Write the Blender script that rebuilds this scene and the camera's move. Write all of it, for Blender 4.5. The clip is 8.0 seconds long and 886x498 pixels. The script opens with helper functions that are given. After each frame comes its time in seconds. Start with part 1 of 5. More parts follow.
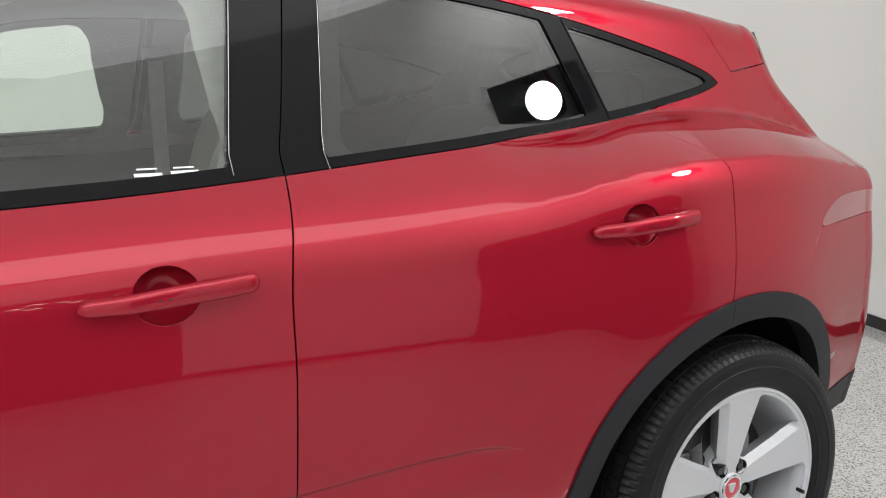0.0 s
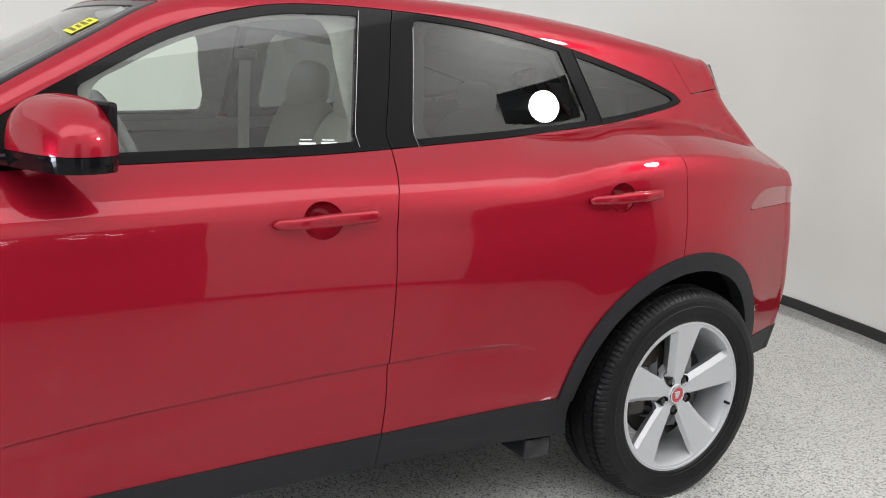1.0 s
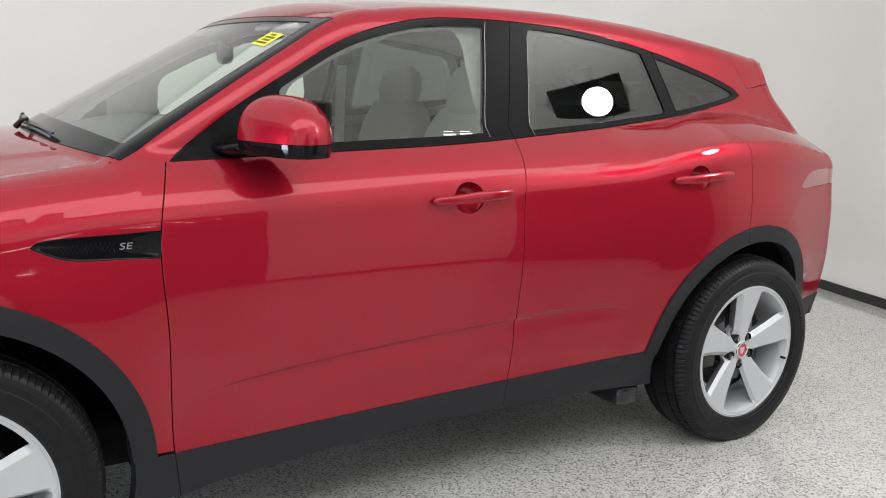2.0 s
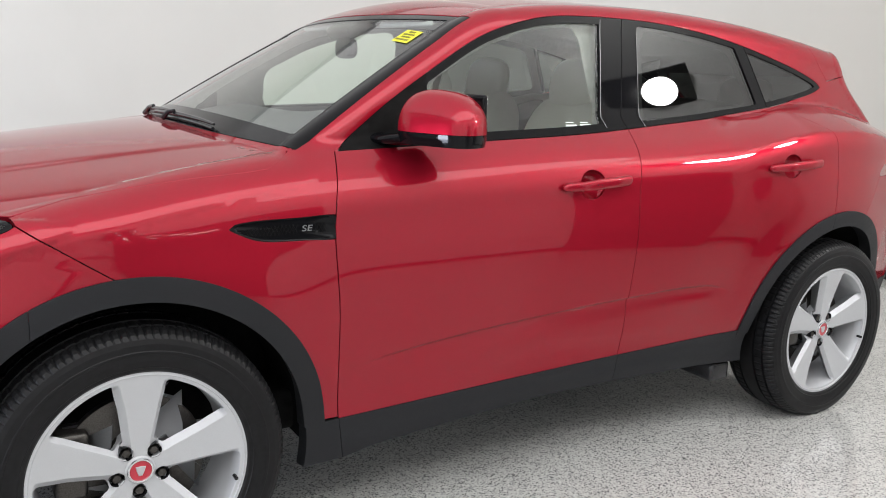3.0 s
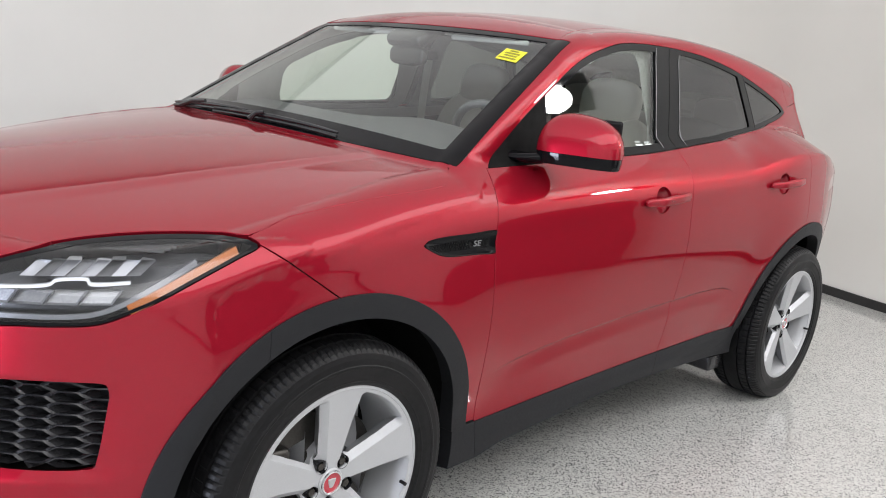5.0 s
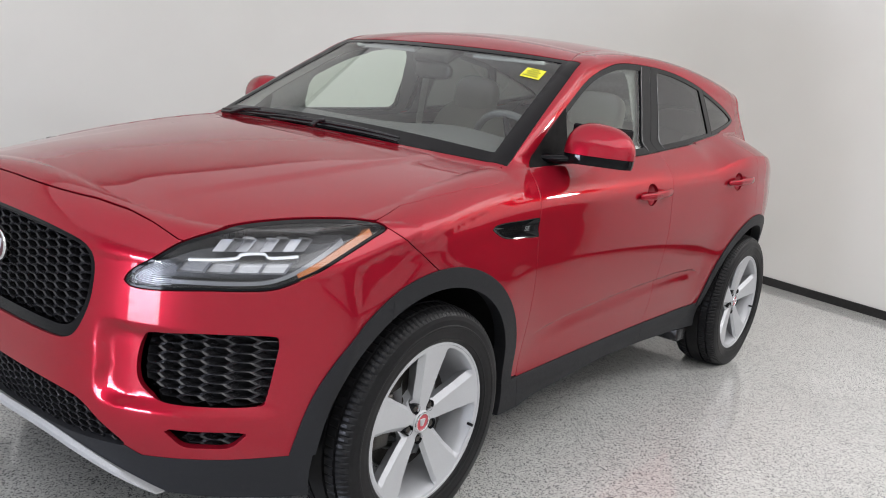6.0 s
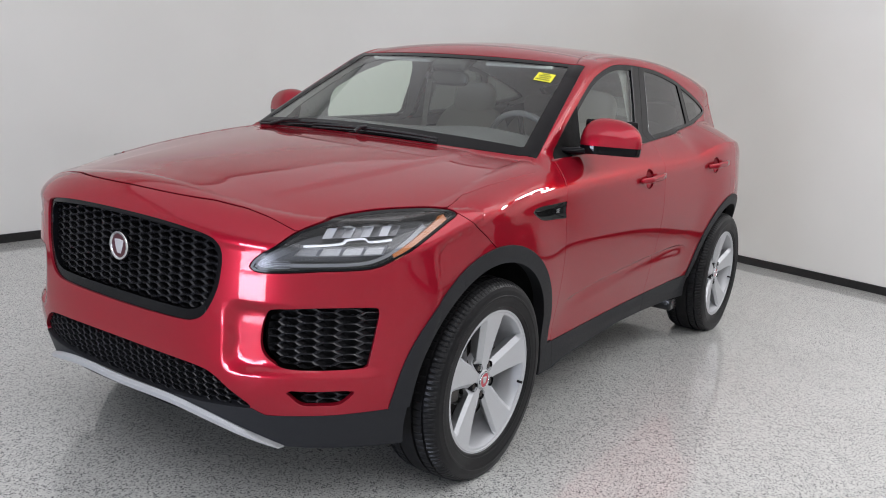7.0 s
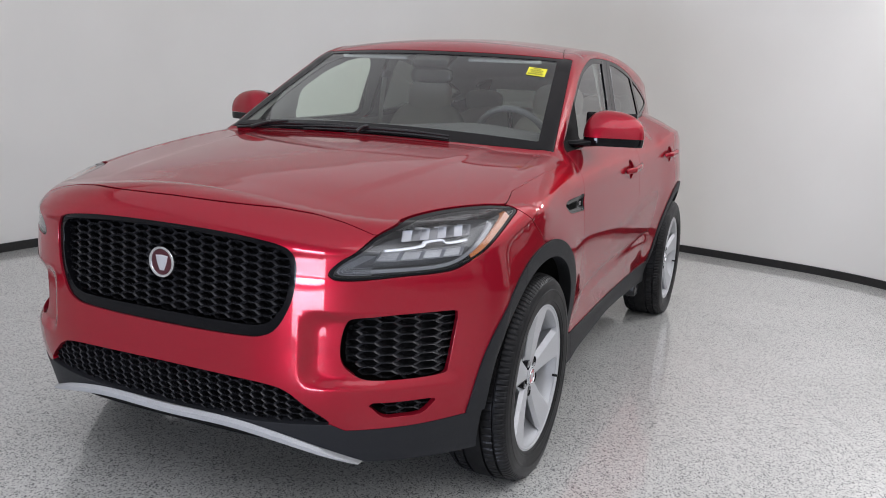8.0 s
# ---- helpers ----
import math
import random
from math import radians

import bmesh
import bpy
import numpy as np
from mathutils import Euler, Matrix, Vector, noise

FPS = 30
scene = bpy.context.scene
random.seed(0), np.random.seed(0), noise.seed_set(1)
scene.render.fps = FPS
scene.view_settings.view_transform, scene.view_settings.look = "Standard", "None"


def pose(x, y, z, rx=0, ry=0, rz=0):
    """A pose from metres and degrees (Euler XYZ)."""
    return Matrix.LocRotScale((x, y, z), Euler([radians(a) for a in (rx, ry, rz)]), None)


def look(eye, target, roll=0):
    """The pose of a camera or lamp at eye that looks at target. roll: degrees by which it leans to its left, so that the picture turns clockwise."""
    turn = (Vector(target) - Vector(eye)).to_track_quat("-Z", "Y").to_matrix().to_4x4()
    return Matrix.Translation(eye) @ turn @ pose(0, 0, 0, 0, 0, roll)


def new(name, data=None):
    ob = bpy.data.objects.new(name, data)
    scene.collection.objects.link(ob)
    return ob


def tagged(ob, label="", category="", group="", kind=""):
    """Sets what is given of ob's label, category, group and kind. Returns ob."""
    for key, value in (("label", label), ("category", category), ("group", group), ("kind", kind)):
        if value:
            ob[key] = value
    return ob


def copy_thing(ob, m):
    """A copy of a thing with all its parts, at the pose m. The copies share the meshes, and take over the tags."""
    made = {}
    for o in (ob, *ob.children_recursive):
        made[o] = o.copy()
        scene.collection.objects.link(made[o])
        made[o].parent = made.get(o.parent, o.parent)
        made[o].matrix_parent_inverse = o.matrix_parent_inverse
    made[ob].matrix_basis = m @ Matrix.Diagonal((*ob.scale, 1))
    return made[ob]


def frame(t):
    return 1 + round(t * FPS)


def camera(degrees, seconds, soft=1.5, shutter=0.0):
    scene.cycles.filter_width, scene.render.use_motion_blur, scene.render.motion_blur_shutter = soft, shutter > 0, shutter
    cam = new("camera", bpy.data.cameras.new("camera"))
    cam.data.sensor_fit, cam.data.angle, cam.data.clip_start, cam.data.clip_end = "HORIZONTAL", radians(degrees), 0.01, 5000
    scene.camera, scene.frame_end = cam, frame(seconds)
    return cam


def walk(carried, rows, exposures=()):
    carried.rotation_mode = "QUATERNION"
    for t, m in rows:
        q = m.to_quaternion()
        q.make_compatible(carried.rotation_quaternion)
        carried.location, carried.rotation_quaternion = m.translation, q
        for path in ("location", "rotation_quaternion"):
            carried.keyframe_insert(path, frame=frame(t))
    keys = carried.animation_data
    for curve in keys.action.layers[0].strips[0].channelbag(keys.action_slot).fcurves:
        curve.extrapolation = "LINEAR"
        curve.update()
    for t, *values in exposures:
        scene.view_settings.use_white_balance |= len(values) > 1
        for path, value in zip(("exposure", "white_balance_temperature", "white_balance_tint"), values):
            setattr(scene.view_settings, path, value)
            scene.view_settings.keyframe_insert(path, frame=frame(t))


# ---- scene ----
cam = camera(55.2, 8.0, soft=1.0)
# seconds, eye, target, roll
PATH = [
    (0, (1.142, -2.205, 1.328), (2.103, -0.497, 0.932), -0.1),
    (0.5, (0.89, -2.522, 1.343), (1.896, -0.841, 0.939), 3.4),
    (1, (0.581, -2.764, 1.35), (1.609, -1.094, 0.956), 3.0),
    (1.2, (0.42, -2.803, 1.34), (1.476, -1.153, 0.938), 2.6),
    (2.3, (-0.093, -2.942, 1.332), (0.949, -1.279, 0.943), 2.0),
    (2.5, (-0.184, -2.933, 1.345), (0.864, -1.278, 0.942), 2.2),
    (2.8, (-0.304, -2.912, 1.348), (0.73, -1.252, 0.93), 2.1),
    (3, (-0.399, -2.884, 1.339), (0.637, -1.225, 0.921), 2.1),
    (3.5, (-0.674, -2.752, 1.362), (0.425, -1.138, 0.929), 2.5),
    (4, (-0.842, -2.614, 1.352), (0.272, -1.014, 0.908), 2.4),
    (4.2, (-0.916, -2.518, 1.34), (0.254, -0.957, 0.9), 2.9),
    (5.3, (-1.428, -2.348, 1.409), (0.052, -1.075, 0.97), 6.8),
    (5.5, (-1.585, -2.339, 1.409), (-0.074, -1.103, 0.974), 7.0),
    (6, (-1.919, -2.358, 1.4), (-0.363, -1.171, 0.991), 6.8),
    (6.5, (-2.259, -2.425, 1.404), (-0.658, -1.294, 1.007), 6.6),
    (7, (-2.479, -2.341, 1.385), (-0.851, -1.247, 0.995), 4.3),
    (7.5, (-2.671, -2.053, 1.355), (-0.962, -1.083, 0.983), 3.6),
    (8, (-2.756, -1.742, 1.331), (-0.958, -0.949, 0.962), 3.0),
]
walk(cam, [(t, look(eye, target, roll)) for t, eye, target, roll in PATH], ((0, 0.03, 6400, 10), (1, 0.03, 6400, 10), (2.5, 0.08, 6400, 10), (4, 0.07, 6400, 11), (5.5, -0.02, 6400, 11), (6.5, -0.22, 6280, 12), (7, -0.29, 6250, 12), (8, -0.38, 6200, 13)))

# ---- light: two added overhead fills, a hot patch on the wall, cool light from the way out ----
world = bpy.data.worlds.new("world")
scene.world = world
world.use_nodes = True
world.node_tree.nodes["Background"].inputs[0].default_value = (0.8, 0.85, 0.9, 1)
world.node_tree.nodes["Background"].inputs[1].default_value = 0.0
scene.view_settings.exposure = 0.0


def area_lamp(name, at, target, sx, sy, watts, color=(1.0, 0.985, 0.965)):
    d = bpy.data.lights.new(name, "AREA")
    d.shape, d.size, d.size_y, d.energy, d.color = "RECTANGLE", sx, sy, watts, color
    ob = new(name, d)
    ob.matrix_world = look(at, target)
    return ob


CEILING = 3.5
# Unseen fill across the whole ceiling, added for even brightness; no known fitting.
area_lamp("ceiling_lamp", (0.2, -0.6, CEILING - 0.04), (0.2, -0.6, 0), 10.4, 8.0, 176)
# Second unseen fill, added overhead to brighten the car's near flank.
area_lamp("side_strip", (0.0, -3.0, CEILING - 0.08), (0.0, -2.7, 0), 8.4, 2.9, 178)
# hot patch of wall over the lamp box, and the cool way out ahead of the car
d = bpy.data.lights.new("wall_washer", "SPOT")
d.spot_size, d.spot_blend, d.shadow_soft_size, d.energy = radians(112), 1.0, 0.04, 110
new("wall_washer", d).matrix_world = look((3.55, -2.10, 3.3), (4.10, -2.66, 2.75))
area_lamp("doorway_lamp", (-5.66, -0.8, 0.37), (-2.0, -0.5, 0.30), 1.7, 0.68, 190, (0.80, 0.85, 1.0))
# the round lamp on the wall behind the car's flank
LAMP_AT, AIM = Vector((4.10, -2.62, 2.20)), Vector((1.9, -0.8, 1.2))
key = bpy.data.lights.new("round_lamp", "AREA")
key.shape, key.size, key.energy, key.color = "DISK", 0.272, 16, (1.0, 0.98, 0.95)
new("round_lamp", key).matrix_world = look(LAMP_AT + (AIM - LAMP_AT).normalized() * 0.012, AIM)

# ---- materials ----
def material(name, col, rough=0.5, metal=0.0, coat=0.0, coat_rough=0.03, spec=0.5):
    m = bpy.data.materials.new(name)
    m.use_nodes = True
    b = m.node_tree.nodes["Principled BSDF"]
    b.inputs["Base Color"].default_value = (*col, 1)
    b.inputs["Roughness"].default_value = rough
    b.inputs["Metallic"].default_value = metal
    b.inputs["Coat Weight"].default_value = coat
    b.inputs["Coat Roughness"].default_value = coat_rough
    b.inputs["Specular IOR Level"].default_value = spec
    return m


def node(m, kind, **values):
    n = m.node_tree.nodes.new(kind)
    for key, value in values.items():
        n.inputs[key].default_value = value
    return n


def join(m, a, out, b, into):
    m.node_tree.links.new(a.outputs[out], b.inputs[into])


def place(m, scale):
    """Object coordinates, in metres, times scale."""
    c, k = node(m, "ShaderNodeTexCoord"), node(m, "ShaderNodeMapping")
    k.inputs["Scale"].default_value = (scale, scale, scale) if isinstance(scale, (int, float)) else scale
    join(m, c, "Object", k, "Vector")
    return k


def ramp(m, stops):
    r = node(m, "ShaderNodeValToRGB")
    e = r.color_ramp.elements
    while len(e) < len(stops):
        e.new(0.5)
    for k, (at, col) in zip(e, stops):
        k.position, k.color = at, (*col, 1)
    return r


def grain(m, scale, a, b, strength=0.0, distance=0.001, detail=4.0, rough=None):
    """Lets the base colour wander between a and b in noise of that scale, with relief and changing gloss."""
    bs = m.node_tree.nodes["Principled BSDF"]
    k = place(m, 1.0)
    n = node(m, "ShaderNodeTexNoise", Scale=scale, Detail=detail)
    join(m, k, "Vector", n, "Vector")
    r = ramp(m, ((0.3, a), (0.7, b)))
    join(m, n, "Fac", r, "Fac")
    join(m, r, "Color", bs, "Base Color")
    if strength:
        u = node(m, "ShaderNodeBump", Strength=strength, Distance=distance)
        join(m, n, "Fac", u, "Height")
        join(m, u, "Normal", bs, "Normal")
    if rough:
        n2 = node(m, "ShaderNodeTexNoise", Scale=scale * 0.13, Detail=3.0)
        join(m, k, "Vector", n2, "Vector")
        g = node(m, "ShaderNodeMapRange")
        g.inputs["To Min"].default_value, g.inputs["To Max"].default_value = rough
        join(m, n2, "Fac", g, "Value")
        join(m, g, "Result", bs, "Roughness")
    return m


def car_paint():
    m = material("metallic_red_paint", (0.32, 0.004, 0.014), 0.40, 0.55, 1.0, 0.02, 0.0)
    bs = m.node_tree.nodes["Principled BSDF"]
    bs.inputs["Specular Tint"].default_value = (0.5, 0.04, 0.08, 1)
    bs.inputs["Coat IOR"].default_value = 1.42
    k = place(m, 1.0)
    v = node(m, "ShaderNodeTexVoronoi", Scale=2600.0)
    join(m, k, "Vector", v, "Vector")
    r = ramp(m, ((0.0, (0.24, 0.006, 0.016)), (0.75, (0.345, 0.009, 0.025)), (1.0, (0.455, 0.015, 0.037))))
    join(m, v, "Color", r, "Fac")
    join(m, r, "Color", bs, "Base Color")
    dust = node(m, "ShaderNodeTexNoise", Scale=5.0, Detail=5.0)
    join(m, k, "Vector", dust, "Vector")
    g = node(m, "ShaderNodeMapRange")
    g.inputs["From Min"].default_value, g.inputs["From Max"].default_value = 0.4, 0.75
    g.inputs["To Min"].default_value, g.inputs["To Max"].default_value = 0.004, 0.05
    join(m, dust, "Fac", g, "Value")
    join(m, g, "Result", bs, "Coat Roughness")
    peel = node(m, "ShaderNodeTexNoise", Scale=260.0, Detail=1.0)
    join(m, k, "Vector", peel, "Vector")
    u = node(m, "ShaderNodeBump", Strength=0.02, Distance=0.0005)
    join(m, peel, "Fac", u, "Height")
    join(m, u, "Normal", bs, "Coat Normal")
    return m


def glass(name, tint, face_on=0.05):
    m = bpy.data.materials.new(name)
    m.use_nodes = True
    m.node_tree.nodes.remove(m.node_tree.nodes["Principled BSDF"])
    t, g, f, x, p, s = (node(m, k) for k in ("ShaderNodeBsdfTransparent", "ShaderNodeBsdfGlossy", "ShaderNodeLayerWeight", "ShaderNodeMixShader", "ShaderNodeMath", "ShaderNodeMath"))
    t.inputs["Color"].default_value = (*tint, 1)
    g.inputs["Color"].default_value = (1, 1, 1, 1)
    g.inputs["Roughness"].default_value = 0.0
    f.inputs["Blend"].default_value = 0.5
    p.operation, s.operation = "POWER", "MULTIPLY_ADD"
    p.inputs[1].default_value, s.inputs[1].default_value, s.inputs[2].default_value = 5.0, 1 - face_on, face_on
    join(m, f, "Facing", p, 0)
    join(m, p, "Value", s, 0)
    join(m, s, "Value", x, 0)
    join(m, t, "BSDF", x, 1)
    join(m, g, "BSDF", x, 2)
    join(m, x, "Shader", m.node_tree.nodes["Material Output"], "Surface")
    return m


def glow(name, col, strength):
    m = material(name, col)
    b = m.node_tree.nodes["Principled BSDF"]
    b.inputs["Emission Color"].default_value = (*col, 1)
    b.inputs["Emission Strength"].default_value = strength
    return m


PAINT = car_paint()
CLADDING = grain(material("grained_black_plastic", (0.03, 0.032, 0.036), 0.55, spec=0.24), 900, (0.010, 0.0105, 0.012), (0.018, 0.019, 0.022), 0.25, 0.0004, rough=(0.45, 0.65))
GLOSS_BLACK = material("gloss_black_trim", (0.005, 0.005, 0.006), 0.05, 0, 0, spec=0.15)
PRINT_BLACK = material("black_glass_print", (0.004, 0.004, 0.005), 0.15, spec=0.15)
SATIN_BLACK = grain(material("satin_black_plastic", (0.015, 0.015, 0.017), 0.27), 400, (0.012, 0.012, 0.014), (0.02, 0.02, 0.022), 0.1, 0.0003)
DEEP_BLACK = grain(material("dark_underbody", (0.006, 0.006, 0.006), 0.8, spec=0.12), 30, (0.004, 0.004, 0.004), (0.010, 0.010, 0.010))
RUBBER = grain(material("tyre_rubber", (0.018, 0.018, 0.019), 0.5, spec=0.22), 60, (0.004, 0.004, 0.0045), (0.009, 0.009, 0.010), 0.1, 0.0004, rough=(0.30, 0.60))
ALLOY = grain(material("silver_alloy", (0.50, 0.51, 0.53), 0.5, 0.3, 0.08), 700, (0.46, 0.47, 0.49), (0.54, 0.55, 0.57), rough=(0.40, 0.52))
STEEL = grain(material("brake_steel", (0.22, 0.2, 0.19), 0.4, 0.9), 300, (0.06, 0.055, 0.05), (0.10, 0.095, 0.09))
CHROME = material("bright_chrome", (0.75, 0.76, 0.78), 0.12, 1.0)
SILVER = material("brushed_silver", (0.55, 0.55, 0.57), 0.4, 0.6)
BURGUNDY = material("dark_red_enamel", (0.05, 0.006, 0.012), 0.3)
BADGE_RED = material("red_enamel", (0.45, 0.01, 0.03), 0.3, 0, 1.0)
LIP_SILVER = grain(material("silver_lip_paint", (0.6, 0.61, 0.62), 0.4, 0.35), 300, (0.40, 0.405, 0.41), (0.48, 0.485, 0.49))
CLEAR = glass("green_tinted_glass", (0.83, 0.90, 0.84), 0.065)
DARK_GLASS = glass("privacy_glass", (0.13, 0.14, 0.135), 0.075)
LENS = glass("lamp_lens", (0.93, 0.94, 0.95), 0.04)
MIRROR = material("mirror_silver", (0.85, 0.86, 0.87), 0.02, 1.0)
AMBER = material("amber_reflector", (0.40, 0.11, 0.012), 0.25, 0, 1.0)
LAMP_RED = material("red_lamp_lens", (0.20, 0.006, 0.012), 0.12, 0, 1.0)
DRL = material("light_guide", (0.74, 0.76, 0.80), 0.25, 0.0, 0.8)
GUIDE = material("unlit_light_guide", (0.20, 0.205, 0.22), 0.3, 0.3, 0.8)
CELL = grain(material("pale_lamp_tray", (0.55, 0.56, 0.58), 0.3, 0.6), 260, (0.26, 0.265, 0.28), (0.40, 0.405, 0.42))
SMOKE = grain(material("lamp_bezel", (0.06, 0.062, 0.066), 0.32, 0.3), 200, (0.075, 0.077, 0.082), (0.105, 0.107, 0.112))
REFLECTOR = material("lamp_reflector", (0.74, 0.75, 0.78), 0.4, 0.6)
LEATHER = grain(material("pale_grey_leather", (0.46, 0.44, 0.40), 0.55), 320, (0.42, 0.40, 0.365), (0.50, 0.48, 0.44), 0.2, 0.0006)
LINING = grain(material("grey_headlining", (0.36, 0.355, 0.34), 0.9), 60, (0.50, 0.495, 0.48), (0.58, 0.575, 0.56))
TRIM_GREY = grain(material("grey_pillar_trim", (0.22, 0.22, 0.215), 0.8), 60, (0.19, 0.19, 0.185), (0.25, 0.25, 0.245))
DASH = grain(material("dark_grey_dashboard", (0.12, 0.12, 0.125), 0.6), 60, (0.11, 0.107, 0.115), (0.15, 0.147, 0.157))
YELLOW = grain(material("yellow_paper", (0.85, 0.80, 0.03), 0.6), 40, (0.82, 0.77, 0.03), (0.88, 0.83, 0.04))
PRINT = material("printed_ink", (0.12, 0.11, 0.02), 0.7)
EDGE = material("pane_edge_seal", (0.42, 0.42, 0.43), 0.25, 0.7)
LETTER = material("grey_letters", (0.38, 0.38, 0.39), 0.3, 0.7)
DECAL = material("white_decal", (0.72, 0.78, 0.76), 0.5)
# ---- the car's form: x runs to the tail from the front axle, w is the distance from its middle plane ----
def curve(x, xs, ys):
    """A smooth curve through the knots, evaluated at x; held flat beyond its ends."""
    xs, ys = np.asarray(xs, float), np.asarray(ys, float)
    d = np.diff(ys) / np.diff(xs)
    m = np.zeros_like(ys)
    m[1:-1] = (d[:-1] * np.diff(xs)[1:] + d[1:] * np.diff(xs)[:-1]) / (np.diff(xs)[1:] + np.diff(xs)[:-1])
    m[0], m[-1] = d[0], d[-1]
    x = np.clip(x, xs[0], xs[-1])
    i = np.clip(np.searchsorted(xs, x) - 1, 0, len(xs) - 2)
    h = xs[i + 1] - xs[i]
    s = (x - xs[i]) / h
    return (ys[i] * (1 + 2 * s) * (1 - s) ** 2 + h * m[i] * s * (1 - s) ** 2
            + ys[i + 1] * s * s * (3 - 2 * s) + h * m[i + 1] * s * s * (s - 1))


def step(x, a, b):
    s = np.clip((x - a) / (b - a), 0, 1)
    return s * s * (3 - 2 * s)


def smax(a, b, r):
    h = np.clip(0.5 + 0.5 * (a - b) / r, 0, 1)
    return b + (a - b) * h + r * 0.5 * h * (1 - h)


def smin(a, b, r):
    return -smax(-a, -b, r)


WHEELBASE, AXLE, HUB = 2.681, 0.355, 0.354


def shoulder(x):
    return curve(x, (-0.9, -0.2, 0.5, 0.8, 1.4, 1.9, 2.1, 2.3, 2.45, 2.65, 2.95, 3.3), (0.93, 0.965, 1.008, 1.02, 1.043, 1.055, 1.068, 1.106, 1.128, 1.135, 1.115, 1.06))


def crease(x):
    """Height of the pressed line low on the doors."""
    return curve(x, (0.5, 0.62, 0.8, 1.2, 1.6, 1.9, 2.0, 2.1), (0.505, 0.534, 0.558, 0.589, 0.608, 0.614, 0.608, 0.582))


def lower_width(x, z):
    """Half width of the body below the glass."""
    w = curve(x, (-0.9, -0.5, -0.2, 0.1, 0.55, 1.3, 2.1, 2.6, 2.85, 3.05, 3.3, 3.6), (0.88, 0.893, 0.903, 0.913, 0.908, 0.903, 0.908, 0.920, 0.896, 0.848, 0.775, 0.68))
    d = z - shoulder(x)
    p = curve(d, (-0.9, -0.77, -0.63, -0.5, -0.36, -0.22, -0.1, -0.012, 0.012, 0.05, 0.11, 0.22, 0.35, 0.6),
              (-0.10, -0.075, -0.05, -0.03, -0.01, 0, -0.007, -0.018, -0.027, -0.054, -0.120, -0.27, -0.5, -1.0))
    # broad shelf over the rear wheel
    p = p - 1.1 * step(x, 2.0, 2.4) * np.maximum(0, d - 0.02)
    # sculpted scoop along the foot of the doors
    band = step(x, 0.56, 0.85) * (1 - step(x, 1.94, 2.10))
    c = crease(x) - z
    scoop = step(c, -0.0005, 0.0075) * (1 - step(c, 0.010, 0.075)) * 0.0080
    # ledge along the sill trim
    ledge = (0.008 * step(0.372 - z, 0.0, 0.035) - 0.022 * step(0.332 - z, 0.0, 0.07)) * step(x, 0.5, 0.62) * (1 - step(x, 2.08, 2.25))
    # flares over the wheels
    flare = 0
    for ax in (0.0, WHEELBASE):
        r = np.hypot(x - ax, z - AXLE)
        flare = flare + 0.015 * np.exp(-((r - 0.47) / 0.13) ** 2) * step(z, 0.3, 0.5)
    # haunch over the front wheel
    haunch = 0.02 * np.exp(-((x + 0.09) / 0.17) ** 2 - ((z - 0.95) / 0.10) ** 2)
    return w + p - scoop * band + ledge + flare + haunch


def glass_width(x, z):
    g = curve(x, (0.0, 0.5, 1.4, 2.3, 2.8, 3.2, 3.6), (0.79, 0.775, 0.745, 0.727, 0.69, 0.62, 0.53))
    d = z - 1.15
    return g - 0.21 * d - 0.10 * d * d


def top(x, w):
    """Height of bonnet, windscreen and roof."""
    crown = curve(x, (-0.9, -0.6, -0.2, 0.44, 1.2), (0.245, 0.19, 0.13, 0.06, 0.05))
    hood = curve(x, (-0.95, -0.8, -0.6, -0.2, 0.2, 0.5, 1.0), (0.92, 0.99, 1.03, 1.085, 1.125, 1.145, 1.16)) - crown * w * w
    ridge = curve(x, (-0.9, -0.7, 0.3, 0.6), (0.36, 0.40, 0.53, 0.55))
    hood = hood - 0.004 * step(w - ridge, -0.015, 0.045) * (1 - step(w - ridge, 0.05, 0.3)) * step(x, -0.75, -0.3)
    u = x - 0.25 * w * w
    screen = 1.118 + (u - 0.29) * 0.60 - 0.05 * (u - 0.29) ** 2
    roof = curve(x, (0.6, 1.0, 1.35, 1.75, 2.2, 2.7, 3.1, 3.3), (1.465, 1.545, 1.592, 1.609, 1.594, 1.541, 1.482, 1.45)) - 0.125 * w * w
    return smax(hood, smin(screen, roof, 0.05), 0.012)


def nose(w, z):
    x = -0.856 + 0.013 * w * w + (0.676 + 0.25 * step(z, 0.86, 1.0)) * w ** 4
    # pocket round the side grilles
    d = smax(np.abs(w - 0.675) - 0.205, np.abs(z - 0.594) - 0.108, 0.08)
    x = x + 0.020 * step(-d, -0.008, 0.035) * (1 - step(w, 0.80, 0.86))
    return x + curve(z, (0.1, 0.3, 0.42, 0.6, 0.8, 0.92, 1.0, 1.1), (0.12, 0.04, 0.0, -0.006, 0.0, 0.006, 0.03, 0.08))


def tail(w, z):
    x = curve(z, (0.1, 0.3, 0.45, 0.62, 0.75, 0.9, 1.07, 1.2, 1.32, 1.44, 1.6), (3.38, 3.47, 3.52, 3.53, 3.50, 3.48, 3.455, 3.352, 3.222, 3.14, 3.06))
    round_off = curve(z, (0.3, 0.95, 1.1, 1.2, 1.32, 1.45), (0.12, 0.12, 0.14, 0.28, 0.36, 0.36))
    return x - round_off * (w / 0.8) ** 4 - 0.04 * (w / 0.8) ** 2


